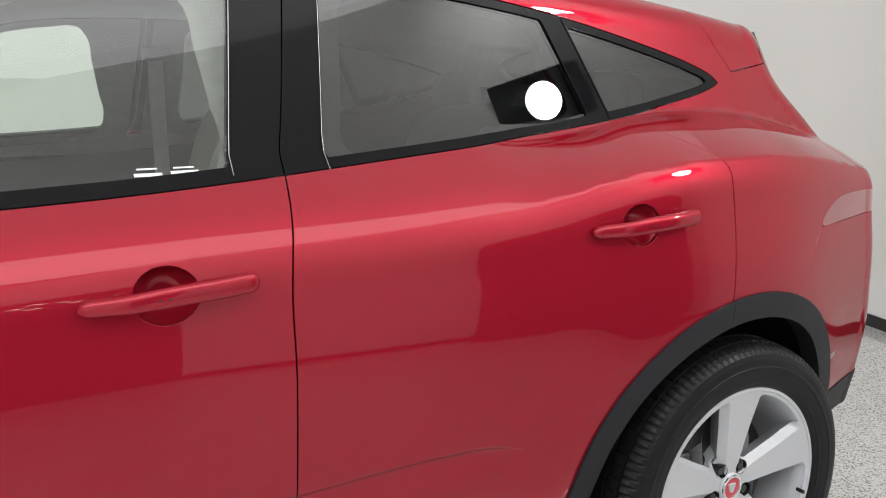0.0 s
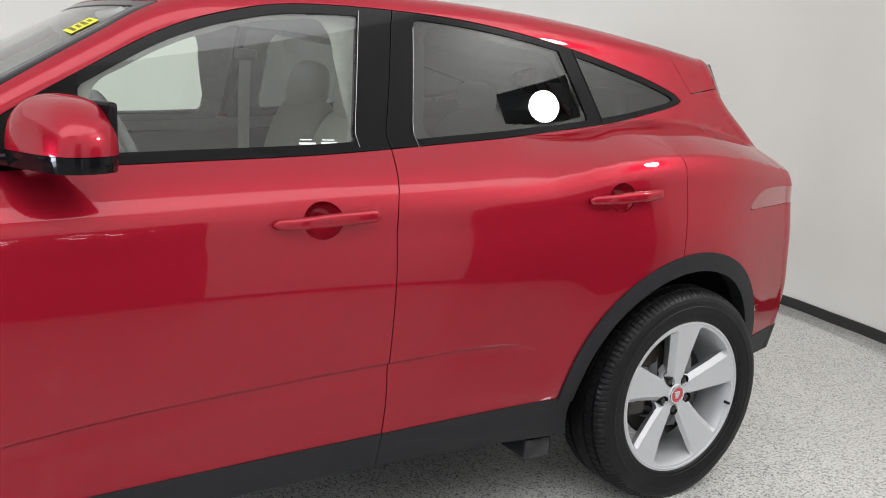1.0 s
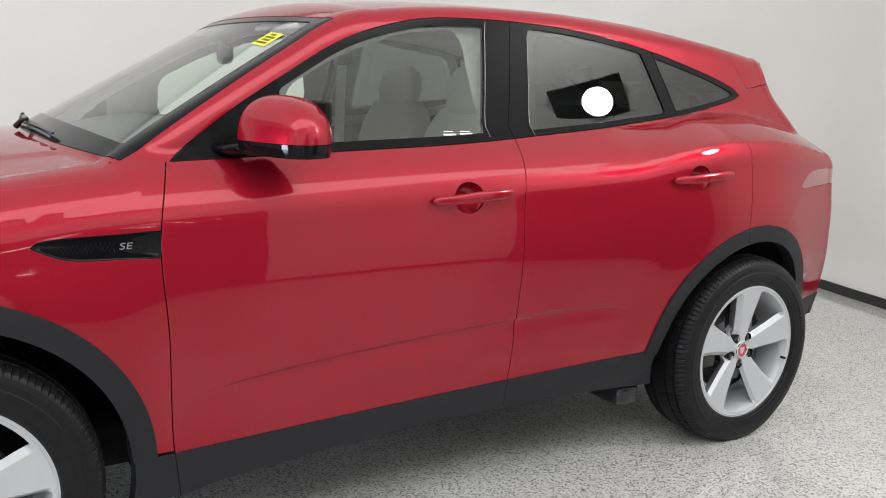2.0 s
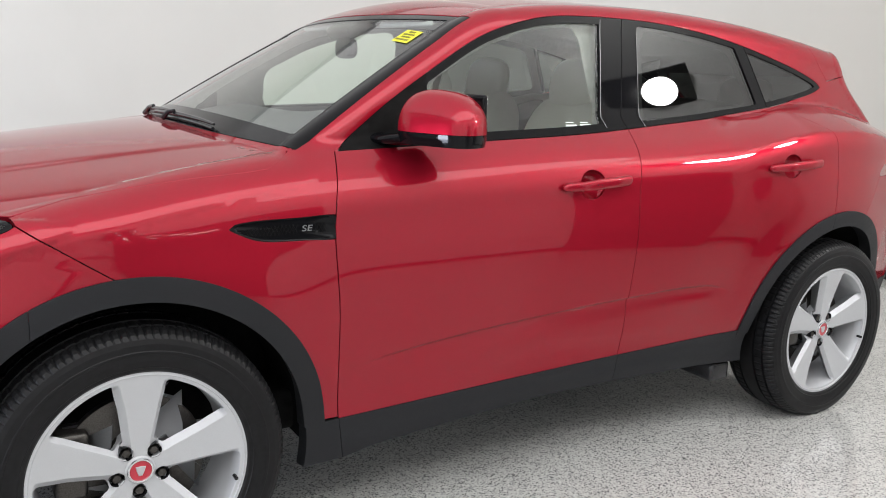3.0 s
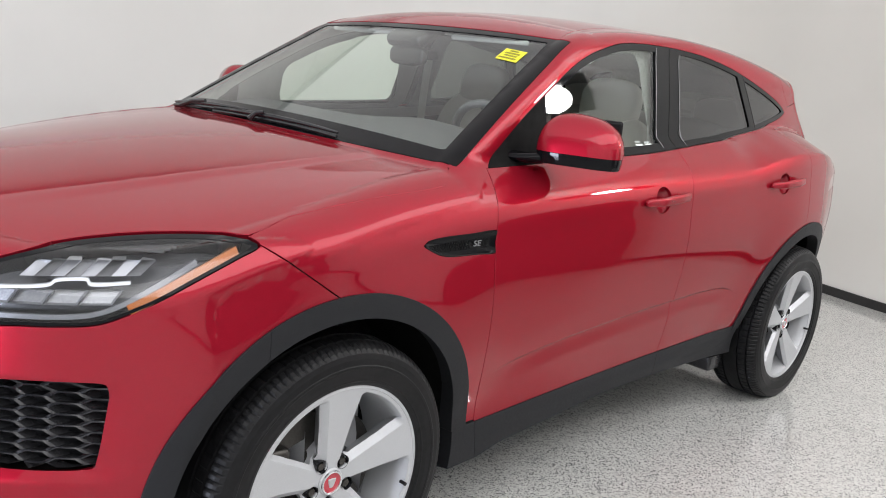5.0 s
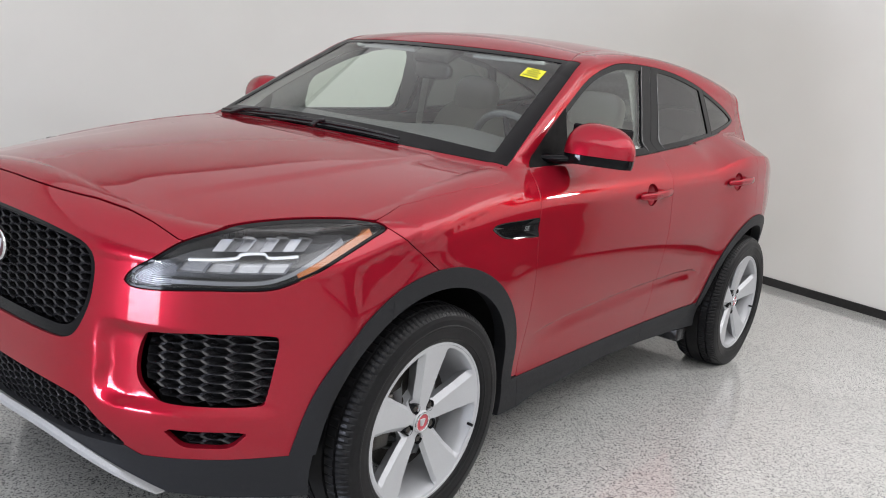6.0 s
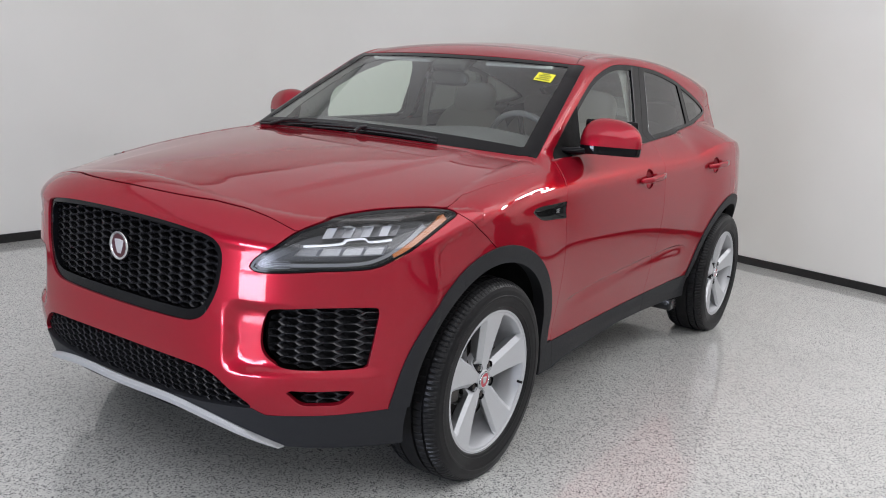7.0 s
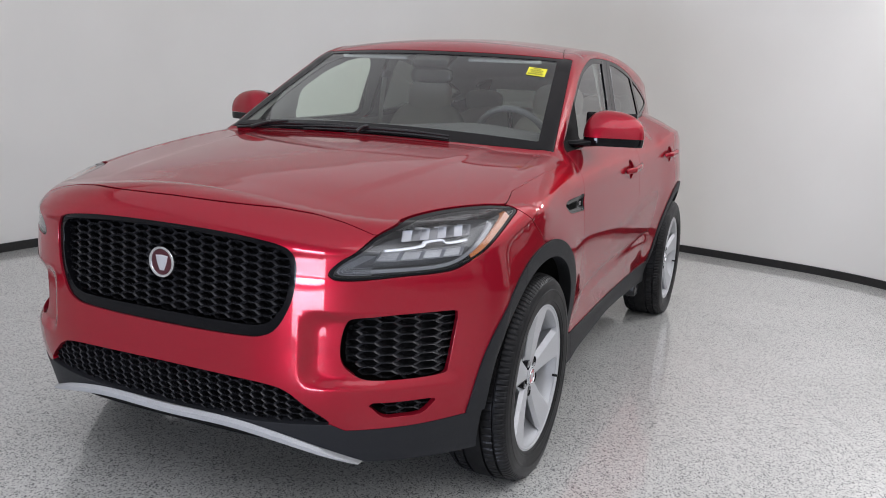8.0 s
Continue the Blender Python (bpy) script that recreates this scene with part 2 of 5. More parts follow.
def form(x, w, z):
    """Signed measure of the body, below zero inside."""
    side = w - smax(lower_width(x, z), glass_width(x, z), 0.025)
    f = smax(side, z - top(x, w), 0.07)
    f = smax(f, nose(w, z) - x, 0.045 + 0.055 * step(z, 0.80, 0.93))
    f = smax(f, x - tail(w, z), 0.06)
    return smax(f, 0.235 - z, 0.03)


def slope(x, w, z, e=0.002):
    g = np.stack([form(x + e, w, z) - form(x - e, w, z), form(x, w + e, z) - form(x, w - e, z), form(x, w, z + e) - form(x, w, z - e)], 1) / (2 * e)
    return g


def settle(p, depth=0.0, rounds=5):
    """Moves points onto the form, or onto the sheet that lies depth inside it."""
    for _ in range(rounds):
        g = slope(*p.T)
        f = form(*p.T) + depth
        p = p - g * (f / np.maximum((g * g).sum(1), 0.05))[:, None]
    return p


def outward(p):
    g = slope(*p.T)
    return g / np.maximum(np.linalg.norm(g, axis=1), 1e-6)[:, None]


def skin(cell):
    """The half of the form with w >= 0, as quads: points and faces."""
    lo, hi = np.array((-1.0, -3 * cell, 0.16)), np.array((3.66, 1.02, 1.70))
    n = np.ceil((hi - lo) / cell).astype(int) + 1
    ax = [lo[k] + cell * np.arange(n[k]) for k in range(3)]
    f = np.empty(n)
    for i in range(0, n[0], 24):
        X, Y, Z = np.meshgrid(ax[0][i:i + 24], ax[1], ax[2], indexing="ij")
        f[i:i + 24] = form(X.ravel(), np.abs(Y.ravel()), Z.ravel()).reshape(X.shape)
    inside = f < 0
    tot, cnt = np.zeros((*(n - 1), 3)), np.zeros(n - 1)
    corner = lambda a, d: a[d[0]:n[0] - 1 + d[0], d[1]:n[1] - 1 + d[1], d[2]:n[2] - 1 + d[2]]
    for k in range(3):
        o1, o2 = [j for j in range(3) if j != k]
        for a in (0, 1):
            for b in (0, 1):
                d0 = [0, 0, 0]
                d0[o1], d0[o2] = a, b
                d1 = list(d0)
                d1[k] = 1
                f0, f1 = corner(f, d0), corner(f, d1)
                cross = (f0 < 0) != (f1 < 0)
                s = np.where(cross, f0 / np.where(cross, f0 - f1, 1), 0)
                off = np.zeros((*(n - 1), 3))
                off[..., o1], off[..., o2], off[..., k] = a, b, s
                tot += off * cross[..., None]
                cnt += cross
    used = cnt > 0
    idx = -np.ones(n - 1, int)
    idx[used] = np.arange(used.sum())
    base = np.stack(np.nonzero(used), 1)
    p = lo + cell * (base + tot[used] / cnt[used][:, None])
    quads = []
    for k in range(3):
        o1, o2 = (k + 1) % 3, (k + 2) % 3
        a, b = [slice(None)] * 3, [slice(None)] * 3
        a[k], b[k] = slice(0, n[k] - 1), slice(1, n[k])
        flip = inside[tuple(a)] != inside[tuple(b)]
        e = np.stack(np.nonzero(flip), 1)
        e = e[(e[:, o1] > 0) & (e[:, o2] > 0) & (e[:, o1] < n[o1] - 1) & (e[:, o2] < n[o2] - 1)]
        out = inside[tuple(e.T)]
        q = []
        for da, db in ((1, 1), (0, 1), (0, 0), (1, 0)):
            c = e.copy()
            c[:, o1] -= da
            c[:, o2] -= db
            q.append(idx[tuple(c.T)])
        q = np.stack(q, 1)
        q[~out] = q[~out][:, ::-1]
        quads.append(q)
    quads = np.concatenate(quads)
    p[:, 1] = np.where(np.abs(p[:, 1]) < 0.6 * cell, 0.0, p[:, 1])
    keep = (p[quads][:, :, 1] >= -1e-6).all(1)
    quads = quads[keep]
    mid = p[:, 1] == 0
    q = settle(np.column_stack([p[:, 0], np.abs(p[:, 1]), p[:, 2]]))
    q[mid, 1] = 0
    return q, quads

# ---- cutting panels from the form ----
def outline(points, closed=True, steps=6):
    """A smooth line through the points."""
    k = np.asarray(points, float)
    n = len(k)
    out = []
    for i in range(n if closed else n - 1):
        a, b, c, d = (k[j % n] if closed else k[min(max(j, 0), n - 1)] for j in (i - 1, i, i + 1, i + 2))
        for s in np.linspace(0, 1, steps, endpoint=False):
            out.append(0.5 * (2 * b + (c - a) * s + (2 * a - 5 * b + 4 * c - d) * s * s + (3 * b - a - 3 * c + d) * s ** 3))
    return np.array(out)


def area(line):
    """Signed distance from a closed line in a plane, below zero inside, as a function of 2D points."""
    a, b = line, np.roll(line, -1, 0)
    lo, hi = line.min(0) - 0.08, line.max(0) + 0.08

    def f(q):
        out = np.full(len(q), 0.08)
        near = np.nonzero(((q > lo) & (q < hi)).all(1))[0]
        for at in np.array_split(near, max(1, len(near) // 4000)):
            if not len(at):
                continue
            p = q[at][:, None]
            e = b - a
            t = np.clip(((p - a) * e).sum(2) / np.maximum((e * e).sum(1), 1e-12), 0, 1)
            d = np.sqrt((((p - a) - t[..., None] * e) ** 2).sum(2)).min(1)
            up = (a[:, 1] > p[..., 1]) != (b[:, 1] > p[..., 1])
            cut = a[:, 0] + (p[..., 1] - a[:, 1]) / np.where(np.abs(e[:, 1]) < 1e-12, 1e-12, e[:, 1]) * e[:, 0]
            odd = (up & (p[..., 0] < cut)).sum(1) % 2 == 1
            out[at] = np.where(odd, -d, d)
        return out

    return f


def side_area(points, steps=6):
    f = area(outline(points, steps=steps))
    return lambda p: f(p[:, [0, 2]])


def front_area(points, steps=6):
    f = area(outline(points, steps=steps))
    return lambda p: np.where(p[:, 0] > 0.6, 0.08, f(p[:, [1, 2]]))


def diagonal(p):
    """Distance along the headlamp, from its tip on the nose to its end on the wing."""
    return (p[:, 0] + 0.793) * 0.877 + (p[:, 1] - 0.544) * 0.48


def lamp_area(points, steps=6):
    f = area(outline(points, steps=steps))
    return lambda p: f(np.column_stack([diagonal(p), p[:, 2]]))


def wheel_distance(ax, r):
    return lambda p: r - np.hypot(p[:, 0] - ax, p[:, 2] - AXLE)


def clip(p, t, fn, grow=0.0):
    """The part of a triangle sheet where fn is below grow."""
    v = fn(p) - grow
    v = np.where(np.abs(v) < 1e-5, -1e-5, v)
    s = v < 0
    n = s[t].sum(1)
    out, pairs = [t[n == 3]], []
    made = len(p)
    for count in (1, 2):
        q = t[n == count]
        if not len(q):
            continue
        odd = s[q] == (count == 1)
        k = odd.argmax(1)
        q = np.stack([q[np.arange(len(q)), (k + j) % 3] for j in range(3)], 1)
        ab, ac = made + np.arange(len(q)), made + len(q) + np.arange(len(q))
        pairs += [q[:, [0, 1]], q[:, [0, 2]]]
        made += 2 * len(q)
        if count == 1:
            out.append(np.stack([q[:, 0], ab, ac], 1))
        else:
            out += [np.stack([ab, q[:, 1], q[:, 2]], 1), np.stack([ab, q[:, 2], ac], 1)]
    t = np.concatenate(out)
    if pairs:
        e = np.sort(np.concatenate(pairs), 1)
        u, back = np.unique(e, axis=0, return_inverse=True)
        w = (v[u[:, 0]] / (v[u[:, 0]] - v[u[:, 1]]))[:, None]
        p2 = p[u[:, 0]] * (1 - w) + p[u[:, 1]] * w
        remap = np.concatenate([np.arange(len(p)), len(p) + back.ravel()])
        t, p = remap[t], np.concatenate([p, p2])
    t = t[(t[:, 0] != t[:, 1]) & (t[:, 1] != t[:, 2]) & (t[:, 0] != t[:, 2])]
    used = np.unique(t)
    back = np.zeros(len(p), int)
    back[used] = np.arange(len(used))
    return p[used], back[t]


def border(t):
    """Directed edges that belong to one triangle only."""
    e = np.concatenate([t[:, [0, 1]], t[:, [1, 2]], t[:, [2, 0]]])
    key = np.sort(e, 1)
    _, first, cnt = np.unique(key, axis=0, return_index=True, return_counts=True)
    return e[first[cnt == 1]]


def hem(p, t, nrm, deep, lean=0.0, bevel=0.0016):
    """Turns the sheet's edge inwards by deep, over a small rounding."""
    e = border(t)
    if not len(e):
        return p, t, nrm
    ring = np.unique(e)
    at = {v: i for i, v in enumerate(ring)}
    out = np.zeros((len(ring), 3))
    for a, b in e:
        d = p[b] - p[a]
        for v in (a, b):
            o = np.cross(d, nrm[v])
            out[at[v]] += o
    out /= np.maximum(np.linalg.norm(out, axis=1), 1e-9)[:, None]
    base, n0 = p[ring], nrm[ring]
    r1 = base - n0 * bevel + out * bevel * 0.5
    r2 = base - n0 * deep + out * (lean + bevel * 0.5)
    m, k = len(p), len(ring)
    p = np.concatenate([p, r1, r1, r2])
    nrm = np.concatenate([nrm, out * 0.8 + n0 * 0.6, out, out])
    i = np.array([[at[a], at[b]] for a, b in e])
    a, b = e[:, 0], e[:, 1]
    f = [np.stack([b, a, m + i[:, 0]], 1), np.stack([b, m + i[:, 0], m + i[:, 1]], 1),
         np.stack([m + k + i[:, 1], m + k + i[:, 0], m + 2 * k + i[:, 0]], 1), np.stack([m + k + i[:, 1], m + 2 * k + i[:, 0], m + 2 * k + i[:, 1]], 1)]
    return p, np.concatenate([t, *f]), nrm


def sheet_object(name, p, t, nrm, mat, parent=None, label=""):
    me = bpy.data.meshes.new(name)
    me.from_pydata(p.tolist(), [], t.tolist())
    me.materials.append(mat)
    me.polygons.foreach_set("use_smooth", np.ones(len(t), bool))
    me.update()
    if nrm is not None:
        nrm = nrm / np.maximum(np.linalg.norm(nrm, axis=1), 1e-9)[:, None]
        me.normals_split_custom_set_from_vertices(nrm.tolist())
    ob = new(name, me)
    ob.parent = parent
    return tagged(ob, label=label) if label else ob


def part(name, bm, mat, parent=None, label="", smooth=True):
    """A bmesh as one object under a thing or a part."""
    me = bpy.data.meshes.new(name)
    bmesh.ops.recalc_face_normals(bm, faces=bm.faces)
    bm.to_mesh(me)
    bm.free()
    me.materials.append(mat)
    if smooth:
        me.polygons.foreach_set("use_smooth", np.ones(len(me.polygons), bool))
        me.set_sharp_from_angle(angle=radians(38))
    ob = new(name, me)
    ob.parent = parent
    return tagged(ob, label=label) if label else ob


def split(p, t, fn):
    """Puts edges into a triangle sheet where fn is zero."""
    a, ta = clip(p, t, fn)
    b, tb = clip(p, t, lambda q: -fn(q))
    q, t = np.concatenate([a, b]), np.concatenate([ta, tb + len(a)])
    _, first, back = np.unique(np.round(q, 6), axis=0, return_index=True, return_inverse=True)
    q, t = q[first], back.ravel()[t]
    t = t[(t[:, 0] != t[:, 1]) & (t[:, 1] != t[:, 2]) & (t[:, 0] != t[:, 2])]
    return q, t


SKIN_P, SKIN_Q = skin(0.014)
SKIN_T = np.concatenate([SKIN_Q[:, [0, 1, 2]], SKIN_Q[:, [0, 2, 3]]])
for off in (0.0008, -0.0015, -0.0035, -0.0055, -0.008, -0.011, -0.045):
    SKIN_P, SKIN_T = split(SKIN_P, SKIN_T, lambda p: np.where((p[:, 0] > 0.54) & (p[:, 0] < 2.12) & (p[:, 1] > 0.7), crease(p[:, 0]) + off - p[:, 2], 0.5))
for off in (-0.012, 0.0, 0.012):
    SKIN_P, SKIN_T = split(SKIN_P, SKIN_T, lambda p: np.where((p[:, 0] > 0.54) & (p[:, 0] < 3.0) & (p[:, 1] > 0.6), shoulder(p[:, 0]) + off - p[:, 2], 0.5))


def mirrored(p, t, nrm):
    """Adds the other half of a sheet that ends at the middle plane."""
    n = len(p)
    mid = np.abs(p[:, 1]) < 2e-4
    idx = np.arange(n) + n
    idx[mid] = np.nonzero(mid)[0]
    flip = np.array((1, -1, 1.0))
    q, m = np.concatenate([p, p * flip]), np.concatenate([nrm, nrm * flip])
    t2 = idx[t][:, ::-1]
    t = np.concatenate([t, t2])
    used = np.unique(t)
    back = np.zeros(2 * n, int)
    back[used] = np.arange(len(used))
    return q[used], back[t], m[used]


def cut(limits, depth=0.0):
    """The sheet of the form where every function of limits, (fn, grow) or fn, is below zero; depth metres inside it."""
    p, t = SKIN_P, SKIN_T
    for item in limits:
        fn, grow = item if isinstance(item, tuple) else (item, 0.0)
        p, t = clip(p, t, fn, grow)
        if not len(t):
            return p, t, p
    mid = np.abs(p[:, 1]) < 2e-4
    p = settle(p, 0.0, 3)
    nrm = outward(p)
    p = p - nrm * depth
    p[mid, 1] = 0
    return p, t, nrm


def panel(name, mat, parent, limits, sides="both", depth=0.0, deep=0.014, lean=0.0, label="", pane=False):
    """A panel of the form with turned-in edges: left, right, or one across both."""
    p, t, nrm = cut(limits, depth)
    if not len(t):
        return []
    if pane:
        e = 0.004
        gx, gz = (glass_width(p[:, 0] + e, p[:, 2]) - glass_width(p[:, 0] - e, p[:, 2])) / (2 * e), (glass_width(p[:, 0], p[:, 2] + e) - glass_width(p[:, 0], p[:, 2] - e)) / (2 * e)
        nrm = np.column_stack([-gx, np.ones(len(p)), -gz]) / np.sqrt(1 + gx ** 2 + gz ** 2)[:, None]
    made = []
    if sides == "across":
        p, t, nrm = mirrored(p, t, nrm)
        if deep:
            p, t, nrm = hem(p, t, nrm, deep, lean)
        return [sheet_object(name, p, t, nrm, mat, parent, label)]
    if deep:
        p, t, nrm = hem(p, t, nrm, deep, lean)
    for y in (-1, 1):
        owner = parent[y] if isinstance(parent, dict) else parent
        flip = np.array((1, y, 1.0))
        made.append(sheet_object(name, p * flip, t if y > 0 else t[:, ::-1], nrm * flip, mat, owner, label))
    return made


def probe(base, way, depth=0.0, far=0.9):
    """Where rays that start outside the form meet the sheet that lies depth inside it."""
    base, way = np.atleast_2d(np.asarray(base, float)), np.asarray(way, float)
    way = np.broadcast_to(way / np.linalg.norm(way), base.shape)
    at = np.linspace(0, far, 240)
    q = base[:, None] + at[None, :, None] * way[:, None]
    f = form(q[..., 0].ravel(), np.abs(q[..., 1].ravel()), q[..., 2].ravel()).reshape(len(base), -1) + depth
    i = np.maximum((f < 0).argmax(1), 1)
    k = np.arange(len(base))
    a, b = f[k, i - 1], f[k, i]
    s = at[i - 1] + (at[1] - at[0]) * np.clip(a / np.maximum(a - b, 1e-9), 0, 1)
    return base + s[:, None] * way


def on_nose(y, z, depth=0.0):
    y, z = np.atleast_1d(y).astype(float), np.atleast_1d(z).astype(float)
    return probe(np.column_stack([np.full(len(y), -1.1), y, z]), (1, 0, 0), depth)


def on_lamp(s, z, depth=0.0):
    """Left lamp: a place from the distance along it and the height."""
    s, z = np.atleast_1d(s).astype(float), np.atleast_1d(z).astype(float)
    p = probe(np.column_stack([-0.793 + 0.877 * s - 0.48 * 0.5, 0.544 + 0.48 * s + 0.877 * 0.5, z]), (0.48, -0.877, 0), depth)
    return p * (1, -1, 1)


def on_side(x, z, depth=0.0):
    x, z = np.atleast_1d(x).astype(float), np.atleast_1d(z).astype(float)
    return probe(np.column_stack([x, np.full(len(x), 1.15), z]), (0, -1, 0), depth) * (1, -1, 1)


def on_top(x, y, depth=0.0):
    x, y = np.atleast_1d(x).astype(float), np.atleast_1d(y).astype(float)
    return probe(np.column_stack([x, y, np.full(len(x), 1.9)]), (0, 0, -1), depth)


def lathe(profile, n=64, closed=False):
    """A bmesh turned round the y axis from (radius, y) pairs."""
    bm = bmesh.new()
    rings = []
    for r, y in profile:
        rings.append([bm.verts.new((r * math.cos(2 * math.pi * i / n), y, r * math.sin(2 * math.pi * i / n))) for i in range(n)])
    for a, b in zip(rings, rings[1:] + rings[:1] if closed else rings[1:]):
        for i in range(n):
            bm.faces.new((a[i], a[(i + 1) % n], b[(i + 1) % n], b[i]))
    if not closed:
        for r in (rings[0], rings[-1]):
            if (r[0].co - r[n // 2].co).length > 1e-4:
                bm.faces.new(r)
    return bm


def moved(bm, m):
    bmesh.ops.transform(bm, matrix=m, verts=bm.verts)
    return bm


def box(sx, sy, sz, bevel=0.01, segments=3):
    bm = bmesh.new()
    bmesh.ops.create_cube(bm, size=1.0)
    bmesh.ops.scale(bm, vec=(sx, sy, sz), verts=bm.verts)
    if bevel:
        bmesh.ops.bevel(bm, geom=bm.edges, offset=bevel, segments=segments, profile=0.5, affect="EDGES")
    return bm


def blob(sx, sy, sz, e=2.6, n=28):
    """A rounded, squarish body of half sizes sx, sy, sz."""
    bm = bmesh.new()
    bmesh.ops.create_uvsphere(bm, u_segments=2 * n, v_segments=n, radius=1.0)
    for v in bm.verts:
        c = v.co
        k = (abs(c.x) ** e + abs(c.y) ** e + abs(c.z) ** e) ** (-1 / e)
        v.co = (c.x * k * sx, c.y * k * sy, c.z * k * sz)
    return bm


def tube(points, radius, n=10, closed=False):
    """A bmesh rod along the points; radius may be one number or one for each point."""
    bm = bmesh.new()
    pts = [Vector(p) for p in points]
    rad = radius if isinstance(radius, (list, tuple)) else [radius] * len(pts)
    rings = []
    for i, p in enumerate(pts):
        d = (pts[(i + 1) % len(pts)] if closed or i + 1 < len(pts) else p) - (pts[i - 1] if closed or i else p)
        q = d.to_track_quat("Z", "Y")
        rings.append([bm.verts.new(p + q @ Vector((rad[i] * math.cos(2 * math.pi * k / n), rad[i] * math.sin(2 * math.pi * k / n), 0))) for k in range(n)])
    for a, b in zip(rings, rings[1:] + (rings[:1] if closed else [])):
        for k in range(n):
            bm.faces.new((a[k], a[(k + 1) % n], b[(k + 1) % n], b[k]))
    if not closed:
        bm.faces.new(rings[0])
        bm.faces.new(rings[-1])
    return bm

# ---- the room ----
ROOM = outline(((-3.5, 3.60), (0, 3.61), (2, 3.62), (3.8, 3.3), (4.9, 2.3), (5.36, 1.0), (5.27, 0.2), (5.08, -0.5), (4.93, -1.1), (4.72, -1.8), (4.42, -2.32), (3.78, -3.02), (2.6, -3.98), (0.5, -5.0), (-2.5, -5.0), (-5, -4.2), (-6, -2), (-6, 1.5), (-5.2, 3.1)), steps=10)


def ring_object(name, line, z0, z1, thick, mat):
    """An upright band that follows the closed line, thick metres outwards (minus: inwards)."""
    d = np.roll(line, -1, 0) - np.roll(line, 1, 0)
    out = np.column_stack([-d[:, 1], d[:, 0]])
    out /= np.linalg.norm(out, axis=1)[:, None]
    n = len(line)
    other = line + out * thick
    p = np.concatenate([np.column_stack([q, np.full(n, z)]) for q, z in ((line, z0), (line, z1), (other, z1), (other, z0))])
    i = np.arange(n)
    j = (i + 1) % n
    f = np.concatenate([np.stack([a * n + i, a * n + j, b * n + j, b * n + i], 1) for a, b in ((0, 1), (1, 2), (2, 3), (3, 0))])
    me = bpy.data.meshes.new(name)
    me.from_pydata(p.tolist(), [], f.tolist())
    me.materials.append(mat)
    me.polygons.foreach_set("use_smooth", np.ones(4 * n, bool))
    me.update()
    me.set_sharp_from_angle(angle=radians(40))
    return tagged(new(name, me), kind="structure")


def wall_paint():
    m = material("warm_white_wall_paint", (0.72, 0.71, 0.69), 0.8, spec=0.12)
    return grain(m, 1.3, (0.755, 0.75, 0.715), (0.785, 0.78, 0.745), 0.0, rough=(0.7, 0.9))


def speckled_floor():
    """Grey epoxy with black and white flakes under a clear coat."""
    m = material("speckled_epoxy", (0.6, 0.6, 0.6), 0.35, 0, 1.0, 0.1)
    bs = m.node_tree.nodes["Principled BSDF"]
    k = place(m, 1.0)
    warp = node(m, "ShaderNodeTexNoise", Scale=90.0, Detail=2.0)
    join(m, k, "Vector", warp, "Vector")
    add = node(m, "ShaderNodeVectorMath")
    add.operation = "MULTIPLY_ADD"
    add.inputs[1].default_value = (0.004, 0.004, 0.004)
    join(m, warp, "Color", add, 0)
    join(m, k, "Vector", add, 2)
    v = node(m, "ShaderNodeTexVoronoi", Scale=230.0)
    join(m, add, "Vector", v, "Vector")
    sep = node(m, "ShaderNodeSeparateColor")
    join(m, v, "Color", sep, "Color")
    r = ramp(m, ((0.0, (0.05, 0.05, 0.055)), (0.085, (0.12, 0.12, 0.125)), (0.14, (0.36, 0.36, 0.37)), (0.26, (0.58, 0.58, 0.575)), (0.58, (0.68, 0.68, 0.67)), (0.9, (0.76, 0.76, 0.75))))
    r.color_ramp.interpolation = "CONSTANT"
    join(m, sep, "Red", r, "Fac")
    big = node(m, "ShaderNodeTexNoise", Scale=1.7, Detail=3.0)
    join(m, k, "Vector", big, "Vector")
    tone = ramp(m, ((0.3, (0.86, 0.865, 0.84)), (0.7, (0.97, 0.975, 0.95))))
    join(m, big, "Fac", tone, "Fac")
    mix = node(m, "ShaderNodeMix")
    mix.data_type, mix.blend_type = "RGBA", "MULTIPLY"
    mix.inputs["Factor"].default_value = 1.0
    join(m, r, "Color", mix, 6)
    join(m, tone, "Color", mix, 7)
    join(m, mix, 2, bs, "Base Color")
    g = node(m, "ShaderNodeMapRange")
    g.inputs["To Min"].default_value, g.inputs["To Max"].default_value = 0.03, 0.10
    join(m, big, "Fac", g, "Value")
    join(m, g, "Result", bs, "Coat Roughness")
    u = node(m, "ShaderNodeBump", Strength=0.15, Distance=0.0006)
    join(m, sep, "Green", u, "Height")
    join(m, u, "Normal", bs, "Normal")
    return m


WALL, FLOOR = wall_paint(), speckled_floor()
SKIRTING = grain(material("black_skirting_rubber", (0.012, 0.012, 0.012), 0.4), 60, (0.008, 0.008, 0.008), (0.018, 0.018, 0.018))
CEILING_PAINT = grain(material("dark_ceiling", (0.1, 0.1, 0.1), 0.8), 2, (0.5, 0.5, 0.5), (0.56, 0.56, 0.56))
ring_object("wall_round", ROOM, 0.0, CEILING, 0.12, WALL)
ring_object("baseboard", ROOM, 0.0, 0.064, -0.012, SKIRTING)


